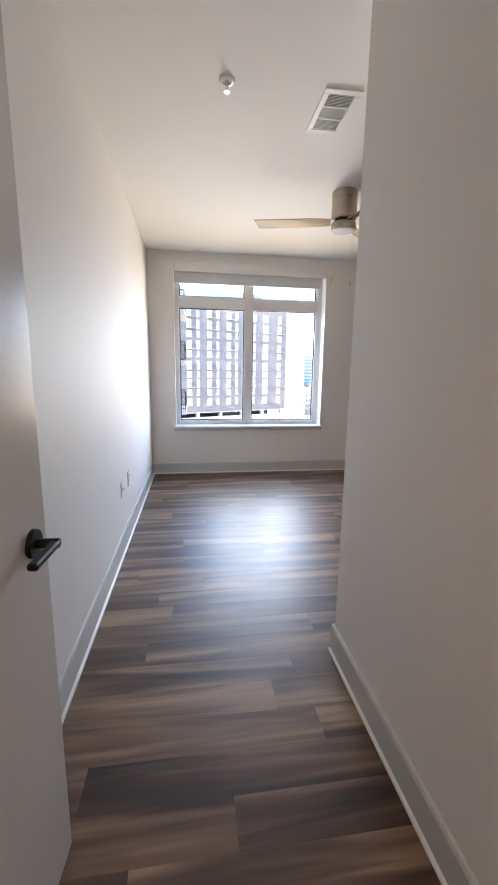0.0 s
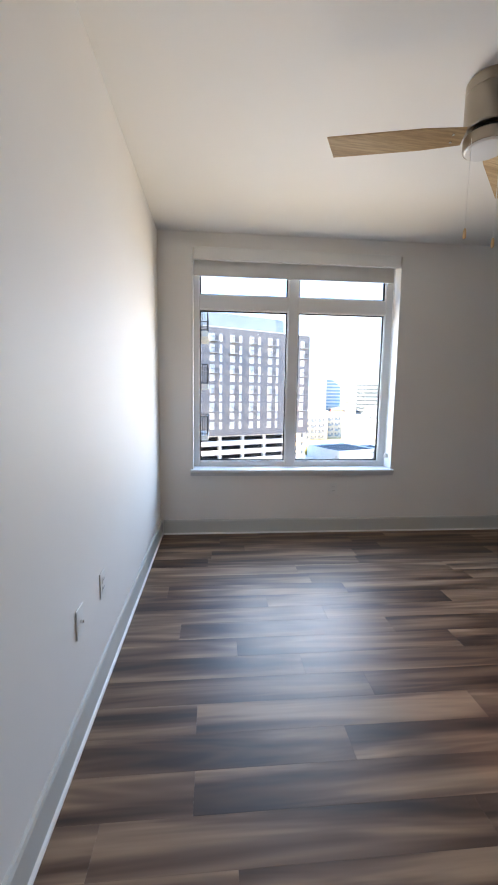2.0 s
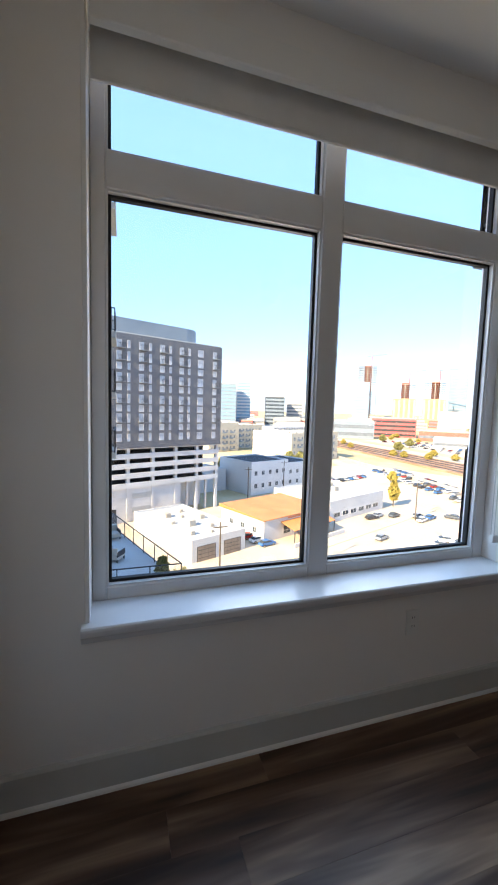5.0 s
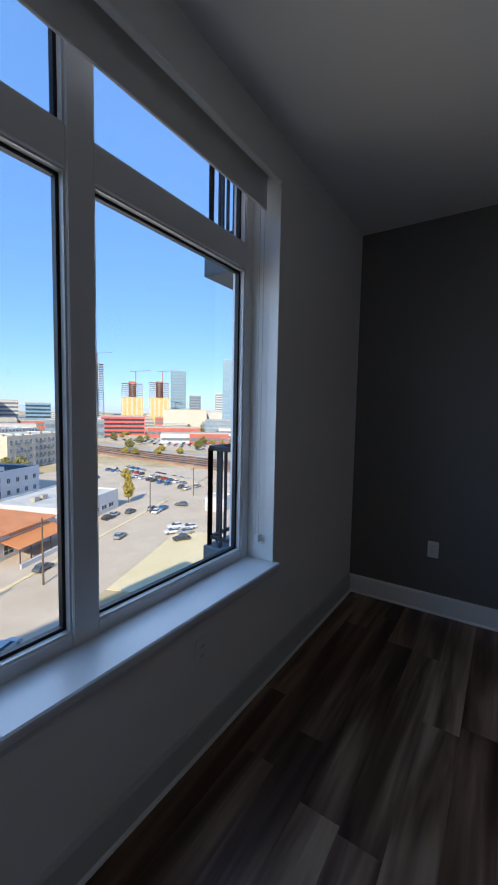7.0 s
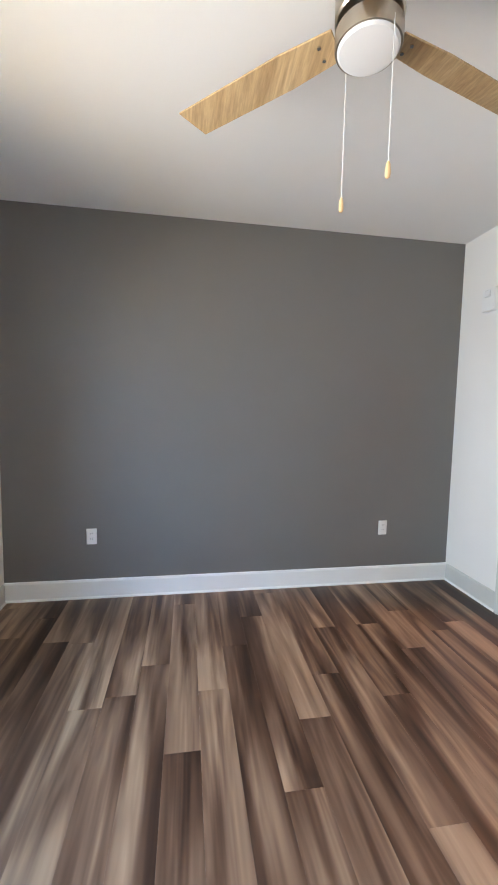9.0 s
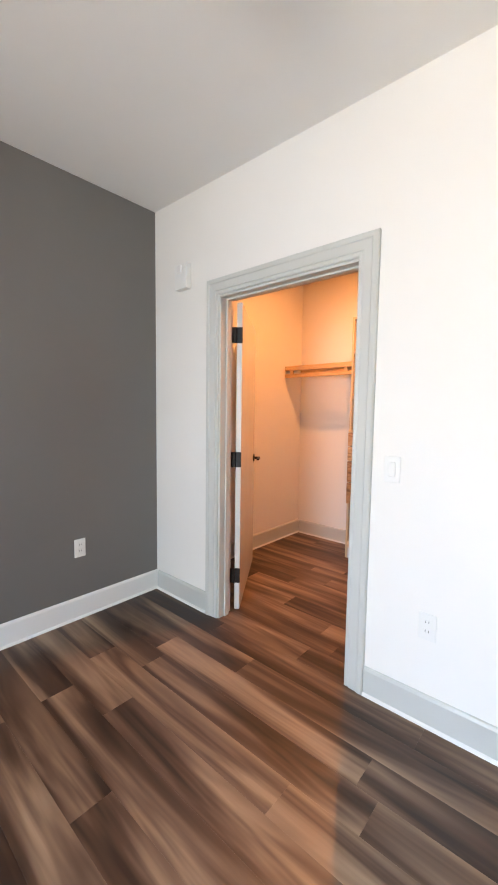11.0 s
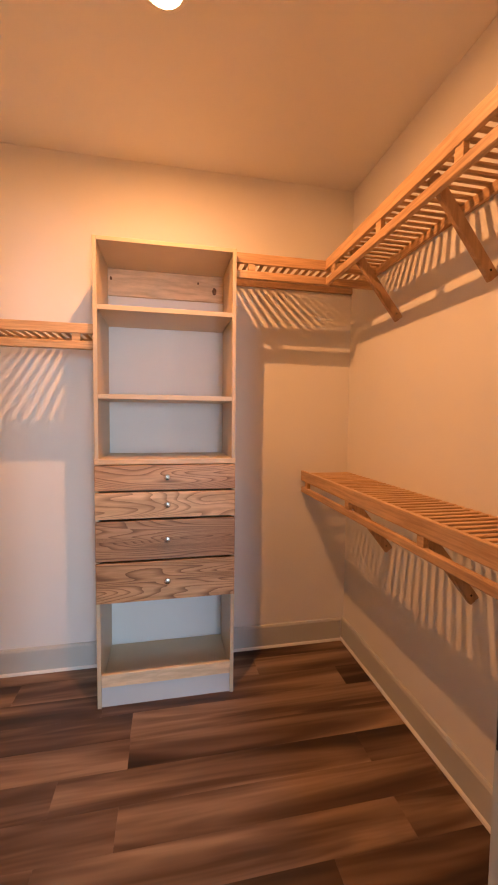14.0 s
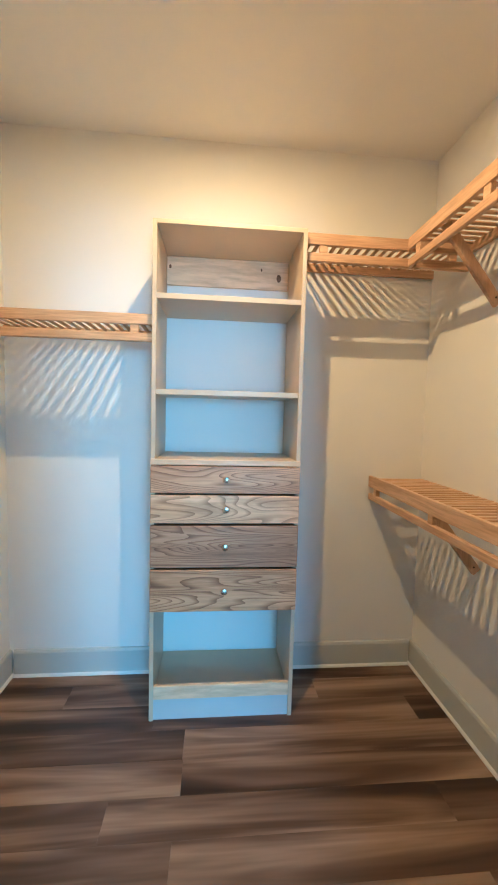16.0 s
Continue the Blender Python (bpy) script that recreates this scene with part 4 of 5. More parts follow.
pts = [(0, 3), (BW - 9, 3)] + [(BW - 9 + 5 * math.sin(a), 8 - 5 * math.cos(a)) for a in [i * math.pi / 16 for i in range(1, 9)]] + [(BW - 4, BD - 3), (0, BD - 3)]
extrude_profile(bm, pts, "z", 44.9, 48.8)
part("penthouse", bm, SLATE, big, "blue-grey set-back top storey", local=True)
bm = bmesh.new(); box(bm, -0.95, 0.95, -0.9, 0, -1.0, -0.9)
bal_slab = mesh_of("balcony", bm, SLATE)
bm = bmesh.new()
for i in range(9):
    x = -0.92 + 1.84 * i / 8
    box(bm, x - 0.02, x + 0.02, -0.9, -0.86, -0.9, 0.1)
box(bm, -0.95, 0.95, -0.91, -0.85, 0.08, 0.14)
bal_rail = mesh_of("railing", bm, METAL)
storeys = [(42.2, 1.8, 1), (39.5, 2.1, 1), (37.2, 1.55, 0), (34.6, 2.1, 1), (32.4, 1.55, 0), (29.7, 2.1, 1), (27.5, 1.55, 0), (25.2, 2.1, 1), (23.0, 1.55, 0), (20.6, 1.8, 0)]
columns = [(9.6 + 5.48 * k, 1.25, 1) for k in range(9)] + [(12.1 + 5.45 * k, 0.70, 0) for k in range(9)] + [(5.0, 1.7, 0), (59.2, 1.7, 0), (63.8, 1.25, 1)]
for z, h, open_air in storeys:
    for x, w, deep in columns:
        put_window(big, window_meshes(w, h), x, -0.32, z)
        if deep and open_air:
            o = new("balcony", bal_slab)
            o.parent, o.location = big, (x + 0.45, -0.3, z)
            r = new("railing", bal_rail)
            r.parent = o
part("loading_gate", boxed(29, 34, 0.34, 0.46, 0, 3.4), CONCRETE, big, "grey rolling gate", local=True)
part("service_door", boxed(35.2, 36.6, 0.34, 0.46, 0, 3.6), SHADE, big, "dark service doorway", local=True)
for z in (2.2, 5.6):
    part("louvre", boxed(40.5, 45.5, 0.32, 0.46, z, z + 1.3), DECK, big, "grey ventilation louvre", local=True)

# low shops
shop = block("repair_shop", town(-18, -0.3), 12.5, 24.0, 3.9, STUCCO, ROOFW, "low white flat-roofed shop with two garage doors")
for x in (3.2, 9.3):
    g = part("garage_door", boxed(x - 2.1, x + 2.1, -0.06, 0.02, 0, 3.0), METAL, shop, "dark framed garage door", local=True)
    for i in range(4):
        for j in range(5):
            part("door_panel", boxed(x - 2.0 + j * 0.81, x - 1.26 + j * 0.81, -0.09, -0.055, 0.08 + i * 0.74, 0.72 + i * 0.74), GATEBROWN, g, local=True)
for x, y, s in ((2.5, 4, 1.0), (5.5, 9, 1.5), (8.5, 6.0, 0.9), (10.0, 12, 1.2), (3.0, 12, 0.8), (6.5, 3.0, 0.6), (4.5, 17, 1.3), (9.0, 19, 0.9), (7.0, 15, 0.7)):
    part("roof_unit", boxed(x - s / 2, x + s / 2, y - s / 2, y + s / 2, 3.95, 3.95 + 0.8 * s, bevel=0.05), CONCRETE, shop, local=True)

diner = thing("restaurant", town(0, 0), "white restaurant with an orange roof and awning", "building", "", "", UA)
part("wall", boxed(0, 20, 0, 15, -0.3, 5.0), STUCCO, diner, local=True)
bm = bmesh.new(); extrude_profile(bm, [(-0.4, 5.0), (15.4, 5.5), (15.4, 4.85), (-0.4, 4.85)], "x", -0.4, 20.4)
part("roof", bm, ORANGE, diner, "orange metal roof", local=True)
bm = bmesh.new(); extrude_profile(bm, [(0.0, 3.9), (-4.2, 2.9), (-4.2, 2.75), (0.0, 3.75)], "x", 5, 19)
part("awning", bm, ORANGE, diner, "orange awning", local=True)
for i in range(6):
    x = 5.2 + 13.6 * i / 5
    part("awning_post", boxed(x - 0.08, x + 0.08, -4.1, -3.95, 0, 2.9), METAL, diner, local=True)
part("patio_wall", boxed(3, 20, -6.2, -5.9, 0, 1.0), STUCCO, diner, "low white patio wall", local=True)
dw = window_mesh(1.2, 1.3, DARKGLASS)
grid_windows(diner, dw, (3.0, 7.0, 11.0), (2.3,), side=-0.02)
grid_windows(diner, window_mesh(2.4, 1.9, DARKGLASS), (7.0, 10.5, 14.0, 17.5), (1.9,))
for i in range(14):
    part("sign_bar", boxed(7.2 + i * 0.75, 7.7 + i * 0.75, -0.1, 0, 4.2, 4.6), ORANGE, diner, "plain bars of lettering", local=True)

ware = block("warehouse", town(23, 0.5), 25, 20, 5.2, STUCCO, ROOFW, "long low white flat-roofed warehouse")
grid_windows(ware, window_mesh(2.6, 1.2, DARKGLASS), [3 + 3.6 * i for i in range(6)], (1.9,))
for x, y in ((6, 12), (9, 12), (14, 9), (18, 14)):
    part("roof_unit", boxed(x - 0.9, x + 0.9, y - 0.7, y + 0.7, 5.25, 6.5, bevel=0.06), CONCRETE, ware, local=True)
grey = block("grey_warehouse", town(27, 35), 17, 17, 10.5, PALEBLUE, SHADE, "pale blue-grey two-storey warehouse")
grey2 = block("grey_warehouse", town(44.5, 36), 15, 18, 9.0, PALEBLUE, SHADE, "pale two-storey warehouse with a dark roof")
dws = window_mesh(1.3, 1.5, DARKGLASS)
grid_windows(grey, dws, [2 + 3.2 * i for i in range(5)], (3.0, 7.2))
grid_windows(grey2, dws, [2 + 3.6 * i for i in range(4)], (2.6, 6.2))
block("white_shed", (87.5, 64.5, GZ), 7, 6, 3.6, STUCCO, ROOFW, "small white shed beside the car park")
block("white_shed", town(13, 47), 13, 12, 7.0, STUCCO, ROOFW, "small white flat-roofed shed")
apw = window_mesh(1.5, 1.9, MIDGLASS)
bm = bmesh.new(); box(bm, -1.3, 1.3, -1.2, 0, -1.15, -1.0); box(bm, -1.3, 1.3, -1.2, -1.14, -1.0, -0.05)
flat_balcony = mesh_of("balcony", bm, SLATE)
for u, v, w, d, h, mat, lab in ((92, 78, 17, 30, 15.5, CREAM, "cream four-storey apartment block with balconies"), (110, 80, 24, 24, 15.5, CREAM, "tan four-storey apartment block with balconies"),
                                (112, 150, 26, 30, 16, CREAM, "cream mid-rise apartments with flat roof"), (84, 140, 24, 26, 18, CREAM, "cream mid-rise apartments with dark balconies"), (150, 150, 50, 22, 14, STUCCO, "long white apartment row"),
                                (62, 150, 18, 24, 18, CREAM, "cream mid-rise flats with flat roof")):
    b = block("apartment_block", town(u, v), w, d, h, mat, ROOFW, lab)
    n = int((w - 1.5) / 3.0)
    for i in range(n):
        for k in range(4):
            put_window(b, apw, 2.2 + 3.0 * i, -0.02, 2.2 + 3.6 * k)
            if i % 2 == 1:
                o = new("balcony", flat_balcony)
                o.parent, o.location = b, (2.2 + 3.0 * i, 0, 2.2 + 3.6 * k)
    for i in range(5):
        part("roof_unit", boxed(2 + i * w / 6, 3.2 + i * w / 6, 4 + 3 * (i % 2), 5.2 + 3 * (i % 2), h + 0.05, h + 1.0), CONCRETE, b, local=True)


# railway and far streets
def ribbon(name, a, b, width, z, mat, label, category):
    a, b = Vector((*a, 0)), Vector((*b, 0))
    dirn = (b - a).normalized()
    bm = bmesh.new(); box(bm, 0, (b - a).length, -width / 2, width / 2, -0.5, z)
    ob = structure(name, bm, mat, label, category)
    ob.location, ob.rotation_euler = (a.x, a.y, GZ), (0, 0, math.atan2(dirn.y, dirn.x))
    return ob


ribbon("railway_bed", (182, 420), (156, 20), 30, 0.9, RUST, "rust-brown railway embankment", "railway")
ribbon("gravel_track", (208, 420), (182, 20), 12, 0.5, CONCRETE, "pale gravel service road beside the railway", "road")
for o in (-11.0, -9.5, -4.5, -3.0, 1.5, 3.0, 8.5, 10.0):
    ribbon("railway_track", (182 + o, 420), (156 + o, 20), 0.25, 1.1, METAL, "steel rail on the embankment", "railway")
ribbon("far_road", (138, 420), (112, 20), 9, 0.08, ASPHALT, "pale road beside the railway", "road")
ribbon("cross_street", (90, 60), (140, 330), 8, 0.09, ASPHALT, "pale cross street", "road")
ribbon("retaining_wall", (133, 330), (112, 60), 0.6, 1.6, CONCRETE, "low concrete retaining wall", "wall")
ribbon("parking_lot_3", (250, 330), (236, 180), 46, 0.1, ASPHALT, "far asphalt car park", "parking lot")
ribbon("parking_lot_4", (118, 170), (108, 100), 18, 0.12, ASPHALT, "asphalt car park", "parking lot")


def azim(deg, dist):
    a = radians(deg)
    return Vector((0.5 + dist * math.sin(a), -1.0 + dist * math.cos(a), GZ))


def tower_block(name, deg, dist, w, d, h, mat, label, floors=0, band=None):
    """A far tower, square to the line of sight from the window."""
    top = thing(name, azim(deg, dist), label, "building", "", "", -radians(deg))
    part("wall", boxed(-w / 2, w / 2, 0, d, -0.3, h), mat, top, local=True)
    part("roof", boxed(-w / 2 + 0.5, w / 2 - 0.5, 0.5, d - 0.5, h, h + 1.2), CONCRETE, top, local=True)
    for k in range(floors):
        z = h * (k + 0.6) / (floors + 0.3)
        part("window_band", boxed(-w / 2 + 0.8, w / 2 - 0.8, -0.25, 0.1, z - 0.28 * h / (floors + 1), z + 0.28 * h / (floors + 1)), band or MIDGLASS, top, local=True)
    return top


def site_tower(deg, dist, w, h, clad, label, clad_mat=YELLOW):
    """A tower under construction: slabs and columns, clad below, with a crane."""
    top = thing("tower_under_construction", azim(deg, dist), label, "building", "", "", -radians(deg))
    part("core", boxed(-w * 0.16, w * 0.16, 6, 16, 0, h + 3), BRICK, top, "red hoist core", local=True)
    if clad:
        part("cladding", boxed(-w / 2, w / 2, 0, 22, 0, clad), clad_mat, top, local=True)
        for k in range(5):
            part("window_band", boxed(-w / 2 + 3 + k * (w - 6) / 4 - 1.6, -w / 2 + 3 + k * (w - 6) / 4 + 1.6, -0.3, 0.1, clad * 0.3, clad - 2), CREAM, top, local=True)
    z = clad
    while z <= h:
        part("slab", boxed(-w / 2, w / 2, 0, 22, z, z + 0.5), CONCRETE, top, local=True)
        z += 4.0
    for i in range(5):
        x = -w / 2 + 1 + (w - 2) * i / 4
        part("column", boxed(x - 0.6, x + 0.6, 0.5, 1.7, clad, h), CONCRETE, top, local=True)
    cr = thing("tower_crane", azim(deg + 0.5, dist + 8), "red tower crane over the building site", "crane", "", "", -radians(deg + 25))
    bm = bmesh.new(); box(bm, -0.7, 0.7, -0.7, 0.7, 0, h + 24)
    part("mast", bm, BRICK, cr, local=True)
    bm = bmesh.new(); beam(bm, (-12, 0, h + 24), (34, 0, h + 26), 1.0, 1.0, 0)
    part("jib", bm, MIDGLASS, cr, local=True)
    return top


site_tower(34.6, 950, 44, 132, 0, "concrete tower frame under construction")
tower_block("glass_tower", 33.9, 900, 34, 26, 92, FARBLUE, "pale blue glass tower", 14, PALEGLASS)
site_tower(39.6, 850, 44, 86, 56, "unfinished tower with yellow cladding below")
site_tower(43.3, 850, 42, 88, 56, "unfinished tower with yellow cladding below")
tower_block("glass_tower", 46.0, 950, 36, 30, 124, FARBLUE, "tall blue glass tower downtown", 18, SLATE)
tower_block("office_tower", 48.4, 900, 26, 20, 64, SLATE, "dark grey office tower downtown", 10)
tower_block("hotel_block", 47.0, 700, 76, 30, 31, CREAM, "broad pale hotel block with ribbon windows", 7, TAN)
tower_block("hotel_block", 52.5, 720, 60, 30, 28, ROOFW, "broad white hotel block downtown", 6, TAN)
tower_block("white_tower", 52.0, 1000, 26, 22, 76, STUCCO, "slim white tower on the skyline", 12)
# dark bands here are painted shade in the open decks, not windows
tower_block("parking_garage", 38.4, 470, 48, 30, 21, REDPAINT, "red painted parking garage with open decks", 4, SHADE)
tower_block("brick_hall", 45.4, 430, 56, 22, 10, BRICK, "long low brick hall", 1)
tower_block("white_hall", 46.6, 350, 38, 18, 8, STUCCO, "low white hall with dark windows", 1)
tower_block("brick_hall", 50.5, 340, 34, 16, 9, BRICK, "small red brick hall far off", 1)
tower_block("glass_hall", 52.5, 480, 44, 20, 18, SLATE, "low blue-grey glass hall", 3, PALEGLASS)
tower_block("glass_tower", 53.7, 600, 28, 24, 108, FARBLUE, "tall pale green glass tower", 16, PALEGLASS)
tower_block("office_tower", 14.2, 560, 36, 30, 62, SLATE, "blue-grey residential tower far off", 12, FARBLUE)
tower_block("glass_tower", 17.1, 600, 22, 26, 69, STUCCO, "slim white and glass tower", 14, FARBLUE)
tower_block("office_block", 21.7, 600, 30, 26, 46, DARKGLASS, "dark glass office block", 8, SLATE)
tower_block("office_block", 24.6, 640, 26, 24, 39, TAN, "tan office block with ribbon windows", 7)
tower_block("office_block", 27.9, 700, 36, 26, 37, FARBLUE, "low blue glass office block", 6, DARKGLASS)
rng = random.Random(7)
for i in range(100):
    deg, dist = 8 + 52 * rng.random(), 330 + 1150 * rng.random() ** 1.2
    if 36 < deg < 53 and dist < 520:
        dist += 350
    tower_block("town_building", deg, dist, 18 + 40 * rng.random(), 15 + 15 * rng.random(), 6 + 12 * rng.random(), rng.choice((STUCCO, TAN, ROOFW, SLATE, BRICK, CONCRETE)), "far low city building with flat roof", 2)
bm = bmesh.new()
ridge = [bm.verts.new((4300 * math.sin(radians(a)), 4300 * math.cos(radians(a)), GZ + h)) for a in range(-10, 81, 2) for h in (-5, 34 + 26 * math.sin(a * 0.31) + 14 * math.sin(a * 0.83))]
for i in range(0, len(ridge) - 2, 2):
    bm.faces.new((ridge[i], ridge[i + 2], ridge[i + 3], ridge[i + 1]))
# the distance haze is put into the hills' pale blue colour
structure("backdrop", bm, paint("haze_painted_hills", (0.36, 0.44, 0.54), 0.9, 0.1, 0.002, 0.1, 0.0), "far hills on the horizon with blue haze painted in", "hills")


# trees
def tree(name, at, height, spread, leaf, label, seed):
    r = random.Random(seed)
    top = thing(name, at, label, "tree")
    bm = bmesh.new(); tube(bm, (0, 0, 0), (0, 0, height * 0.6), 0.16, 0.07, 8)
    for k in range(5):
        a, z = r.random() * 6.28, height * (0.3 + 0.07 * k)
        tube(bm, (0, 0, z), (spread * 0.6 * math.cos(a), spread * 0.6 * math.sin(a), z + height * 0.2), 0.06, 0.02, 6)
    part("trunk", bm, BARK, top, local=True)
    bm = bmesh.new()
    for i in range(620):
        a, q = r.random() * 6.28, r.random()
        z = height * (0.25 + 0.75 * q)
        rad = spread * (1.0 - abs(q - 0.4) * 1.25) * r.random() ** 0.5
        c = Vector((rad * math.cos(a), rad * math.sin(a), z))
        s = 0.22 + 0.34 * r.random()
        m = Matrix.Translation(c) @ Euler((r.random() * 3, r.random() * 3, r.random() * 3)).to_matrix().to_4x4()
        vs = [bm.verts.new(m @ Vector(p)) for p in ((-s, -s * 0.6, 0), (s, -s * 0.6, 0), (s * 0.6, s * 0.6, 0), (-s * 0.6, s * 0.6, 0))]
        bm.faces.new(vs)
    part("crown", bm, leaf, top, local=True)
    return top


t1 = tree("tree", (78, 94.5, GZ), 8.5, 1.7, LEAF_Y, "narrow yellow-green autumn tree", 1)
t2 = tree("tree", (104, 128, GZ), 4.5, 2.2, LEAF_Y, "small round yellow tree", 2)
t3 = tree("tree", tuple(town(66, 62)), 7.5, 3.4, LEAF_G, "green street tree beside the warehouses", 3)
for u, v, s in ((70, 66, 1.0), (75, 63, 0.9), (80, 68, 1.1), (86, 64, 0.9), (60, 64, 0.8), (90, 70, 1.0)):
    copy_thing(t3, Matrix.Translation(town(u, v)) @ Matrix.Rotation(u, 4, "Z") @ Matrix.Diagonal((s, s, s, 1)))
for u, v, s in ((28, 57, 0.8), (33, 59, 0.9), (38, 58, 0.75), (43, 60, 0.9), (48, 58, 0.8), (53, 61, 0.85)):
    copy_thing(t3 if u % 2 else t2, Matrix.Translation(town(u, v)) @ Matrix.Rotation(u, 4, "Z") @ Matrix.Diagonal((s * 1.2, s * 1.2, s * 1.3, 1)))
rng = random.Random(11)
for i in range(110):
    deg, dist = 12 + 44 * rng.random(), 250 + 420 * rng.random()
    copy_thing(rng.choice((t2, t2, t3)), Matrix.Translation(azim(deg, dist)) @ Matrix.Rotation(rng.random() * 6, 4, "Z") @ Matrix.Diagonal((1.2, 1.2, 1.0, 1)))


# utility poles
def utility_pole(at, h):
    top = thing("utility_pole", at, "tall weathered wooden utility pole", "pole", "utility poles")
    bm = bmesh.new(); tube(bm, (0, 0, 0), (0, 0, h), 0.17, 0.11, 10)
    part("post", bm, BARK, top, local=True)
    bm = bmesh.new(); box(bm, -1.1, 1.1, -0.06, 0.06, h - 0.9, h - 0.75)
    part("crossarm", bm, BARK, top, local=True)


for p, h in (((14.6, 54.8), 11), ((33.0, 60.0), 11), ((74, 80.5), 10), ((98, 86), 10), (tuple(town(40, 33))[:2], 11), (tuple(town(24, 33))[:2], 10)):
    utility_pole((*p, GZ), h)


# cars
def car_proto():
    top = thing("parked_car", (0, 0, GZ - 30), "parked car with dark windows", "car", "parked cars")
    body = [(-2.25, 0.35), (-2.3, 0.75), (-2.1, 0.95), (-1.2, 1.0), (1.0, 0.98), (2.05, 0.86), (2.28, 0.62), (2.25, 0.32)]
    bm = bmesh.new(); extrude_profile(bm, body, "y", -0.88, 0.88)
    bmesh.ops.bevel(bm, geom=bm.edges[:], offset=0.07, segments=2, affect="EDGES")
    box(bm, -1.40, 0.20, -0.72, 0.72, 1.43, 1.47, 0.015)
    part("body", bm, CARPAINT, top, local=True)
    cab = [(-1.95, 0.98), (-1.45, 1.42), (0.25, 1.45), (1.05, 0.98)]
    bm = bmesh.new(); extrude_profile(bm, cab, "y", -0.76, 0.76)
    bmesh.ops.bevel(bm, geom=bm.edges[:], offset=0.05, segments=1, affect="EDGES")
    part("windows", bm, DARKGLASS, top, "dark car windows", local=True)
    for x in (-1.4, 1.4):
        for y in (-0.80, 0.80):
            bm = bmesh.new(); tube(bm, (x, y - 0.10, 0.33), (x, y + 0.10, 0.33), 0.33, segs=18)
            w = part("wheel", bm, TYRE, top, local=True)
            bm = bmesh.new(); tube(bm, (x, y - 0.11, 0.33), (x, y + 0.11, 0.33), 0.19, segs=12)
            part("rim", bm, CHROME, w, local=True)
    return top


car = car_proto()
spots = [(17.1, 54.6, 20), (16.2, 58.6, 25), (28.9, 71.8, 18), (27.8, 74.4, 18), (26.7, 77.0, 18), (36.6, 100.5, 25), (41.5, 103.0, 25), (46.0, 105.0, 20), (31.0, 98.0, 25), (36.0, 65.6, 22), (55.2, 69.4, 25), (62.3, 57.5, 150), (66.2, 60.0, 150), (64.5, 62.5, 150), (69.5, 62.0, 150),
         (68.0, 65.0, 150), (85.3, 79.5, 120), (75.0, 79.0, 25), (79.0, 80.5, 20), (76.5, 82.5, 22), (70.5, 84.5, 20), (66.0, 85.5, 25), (63.0, 84.0, 10), (11.6, 45.9, 22), (16.2, 47.0, 25), (21.0, 46.2, 24), (31.2, 49.4, 25)]
rng = random.Random(5)
for row in range(3):
    for i in range(15):
        if rng.random() < 0.82:
            spots.append((104 + row * 5.6 + i * 0.75 + rng.random() * 0.4, 94 + i * 4.2 + rng.random(), 12 + 4 * rng.random()))
for row in range(5):
    for i in range(15):
        if rng.random() < 0.75:
            spots.append((222 + row * 9 + i * 0.9, 185 + i * 8.5 + rng.random() * 2, 10))
for i in range(10):
    p = town(62 + 3.1 * i, 34 + rng.random())
    spots.append((p.x, p.y, 110))
for x, y, a in spots:
    copy_thing(car, Matrix.Translation((x, y, GZ + 0.10)) @ Matrix.Rotation(radians(a), 4, "Z") @ Matrix.Diagonal((0.85, 0.85, 0.88, 1)))
for o in (*car.children_recursive, car):
    bpy.data.objects.remove(o)



# scooters parked along the restaurant
def scooter(at, turn):
    top = thing("motor_scooter", at, "dark parked motor scooter beside the restaurant", "scooter", "parked scooters", "", turn)
    for x in (-0.62, 0.62):
        bm = bmesh.new(); tube(bm, (x, -0.06, 0.26), (x, 0.06, 0.26), 0.26, segs=16)
        part("wheel", bm, TYRE, top, local=True)
    bm = bmesh.new(); extrude_profile(bm, [(-0.75, 0.45), (-0.7, 0.72), (0.05, 0.70), (0.15, 0.40), (0.42, 0.38), (0.55, 0.95), (0.66, 0.95), (0.60, 0.28), (-0.45, 0.28)], "y", -0.15, 0.15)
    part("body", bm, MIDGLASS, top, local=True)
    part("seat", boxed(-0.70, 0.02, -0.14, 0.14, 0.72, 0.82, bevel=0.03), TYRE, top, local=True)
    bm = bmesh.new(); tube(bm, (0.60, -0.34, 1.05), (0.60, 0.34, 1.05), 0.02, segs=8); tube(bm, (0.60, 0, 0.9), (0.60, 0, 1.05), 0.02, segs=8)
    part("handlebar", bm, METAL, top, local=True)
    return top


first = scooter(tuple(town(-2.0, 6.6, 0.10)), UA + 0.3)
for i in range(1, 10):
    copy_thing(first, Matrix.Translation(town(-2.0 + 0.12 * (i % 3), 6.6 + 0.92 * i, 0.10)) @ Matrix.Rotation(UA + 0.3 + 0.1 * (i % 4), 4, "Z"))

# own building: wing with balconies, terrace, neighbouring balcony
wing = thing("building_wing", (-9, 20, GZ), "tan wing of the same building with balconies", "building")
part("wall", boxed(-16, -1.75, 14.5, 19.0, GZ, 14.0), TAN, wing)


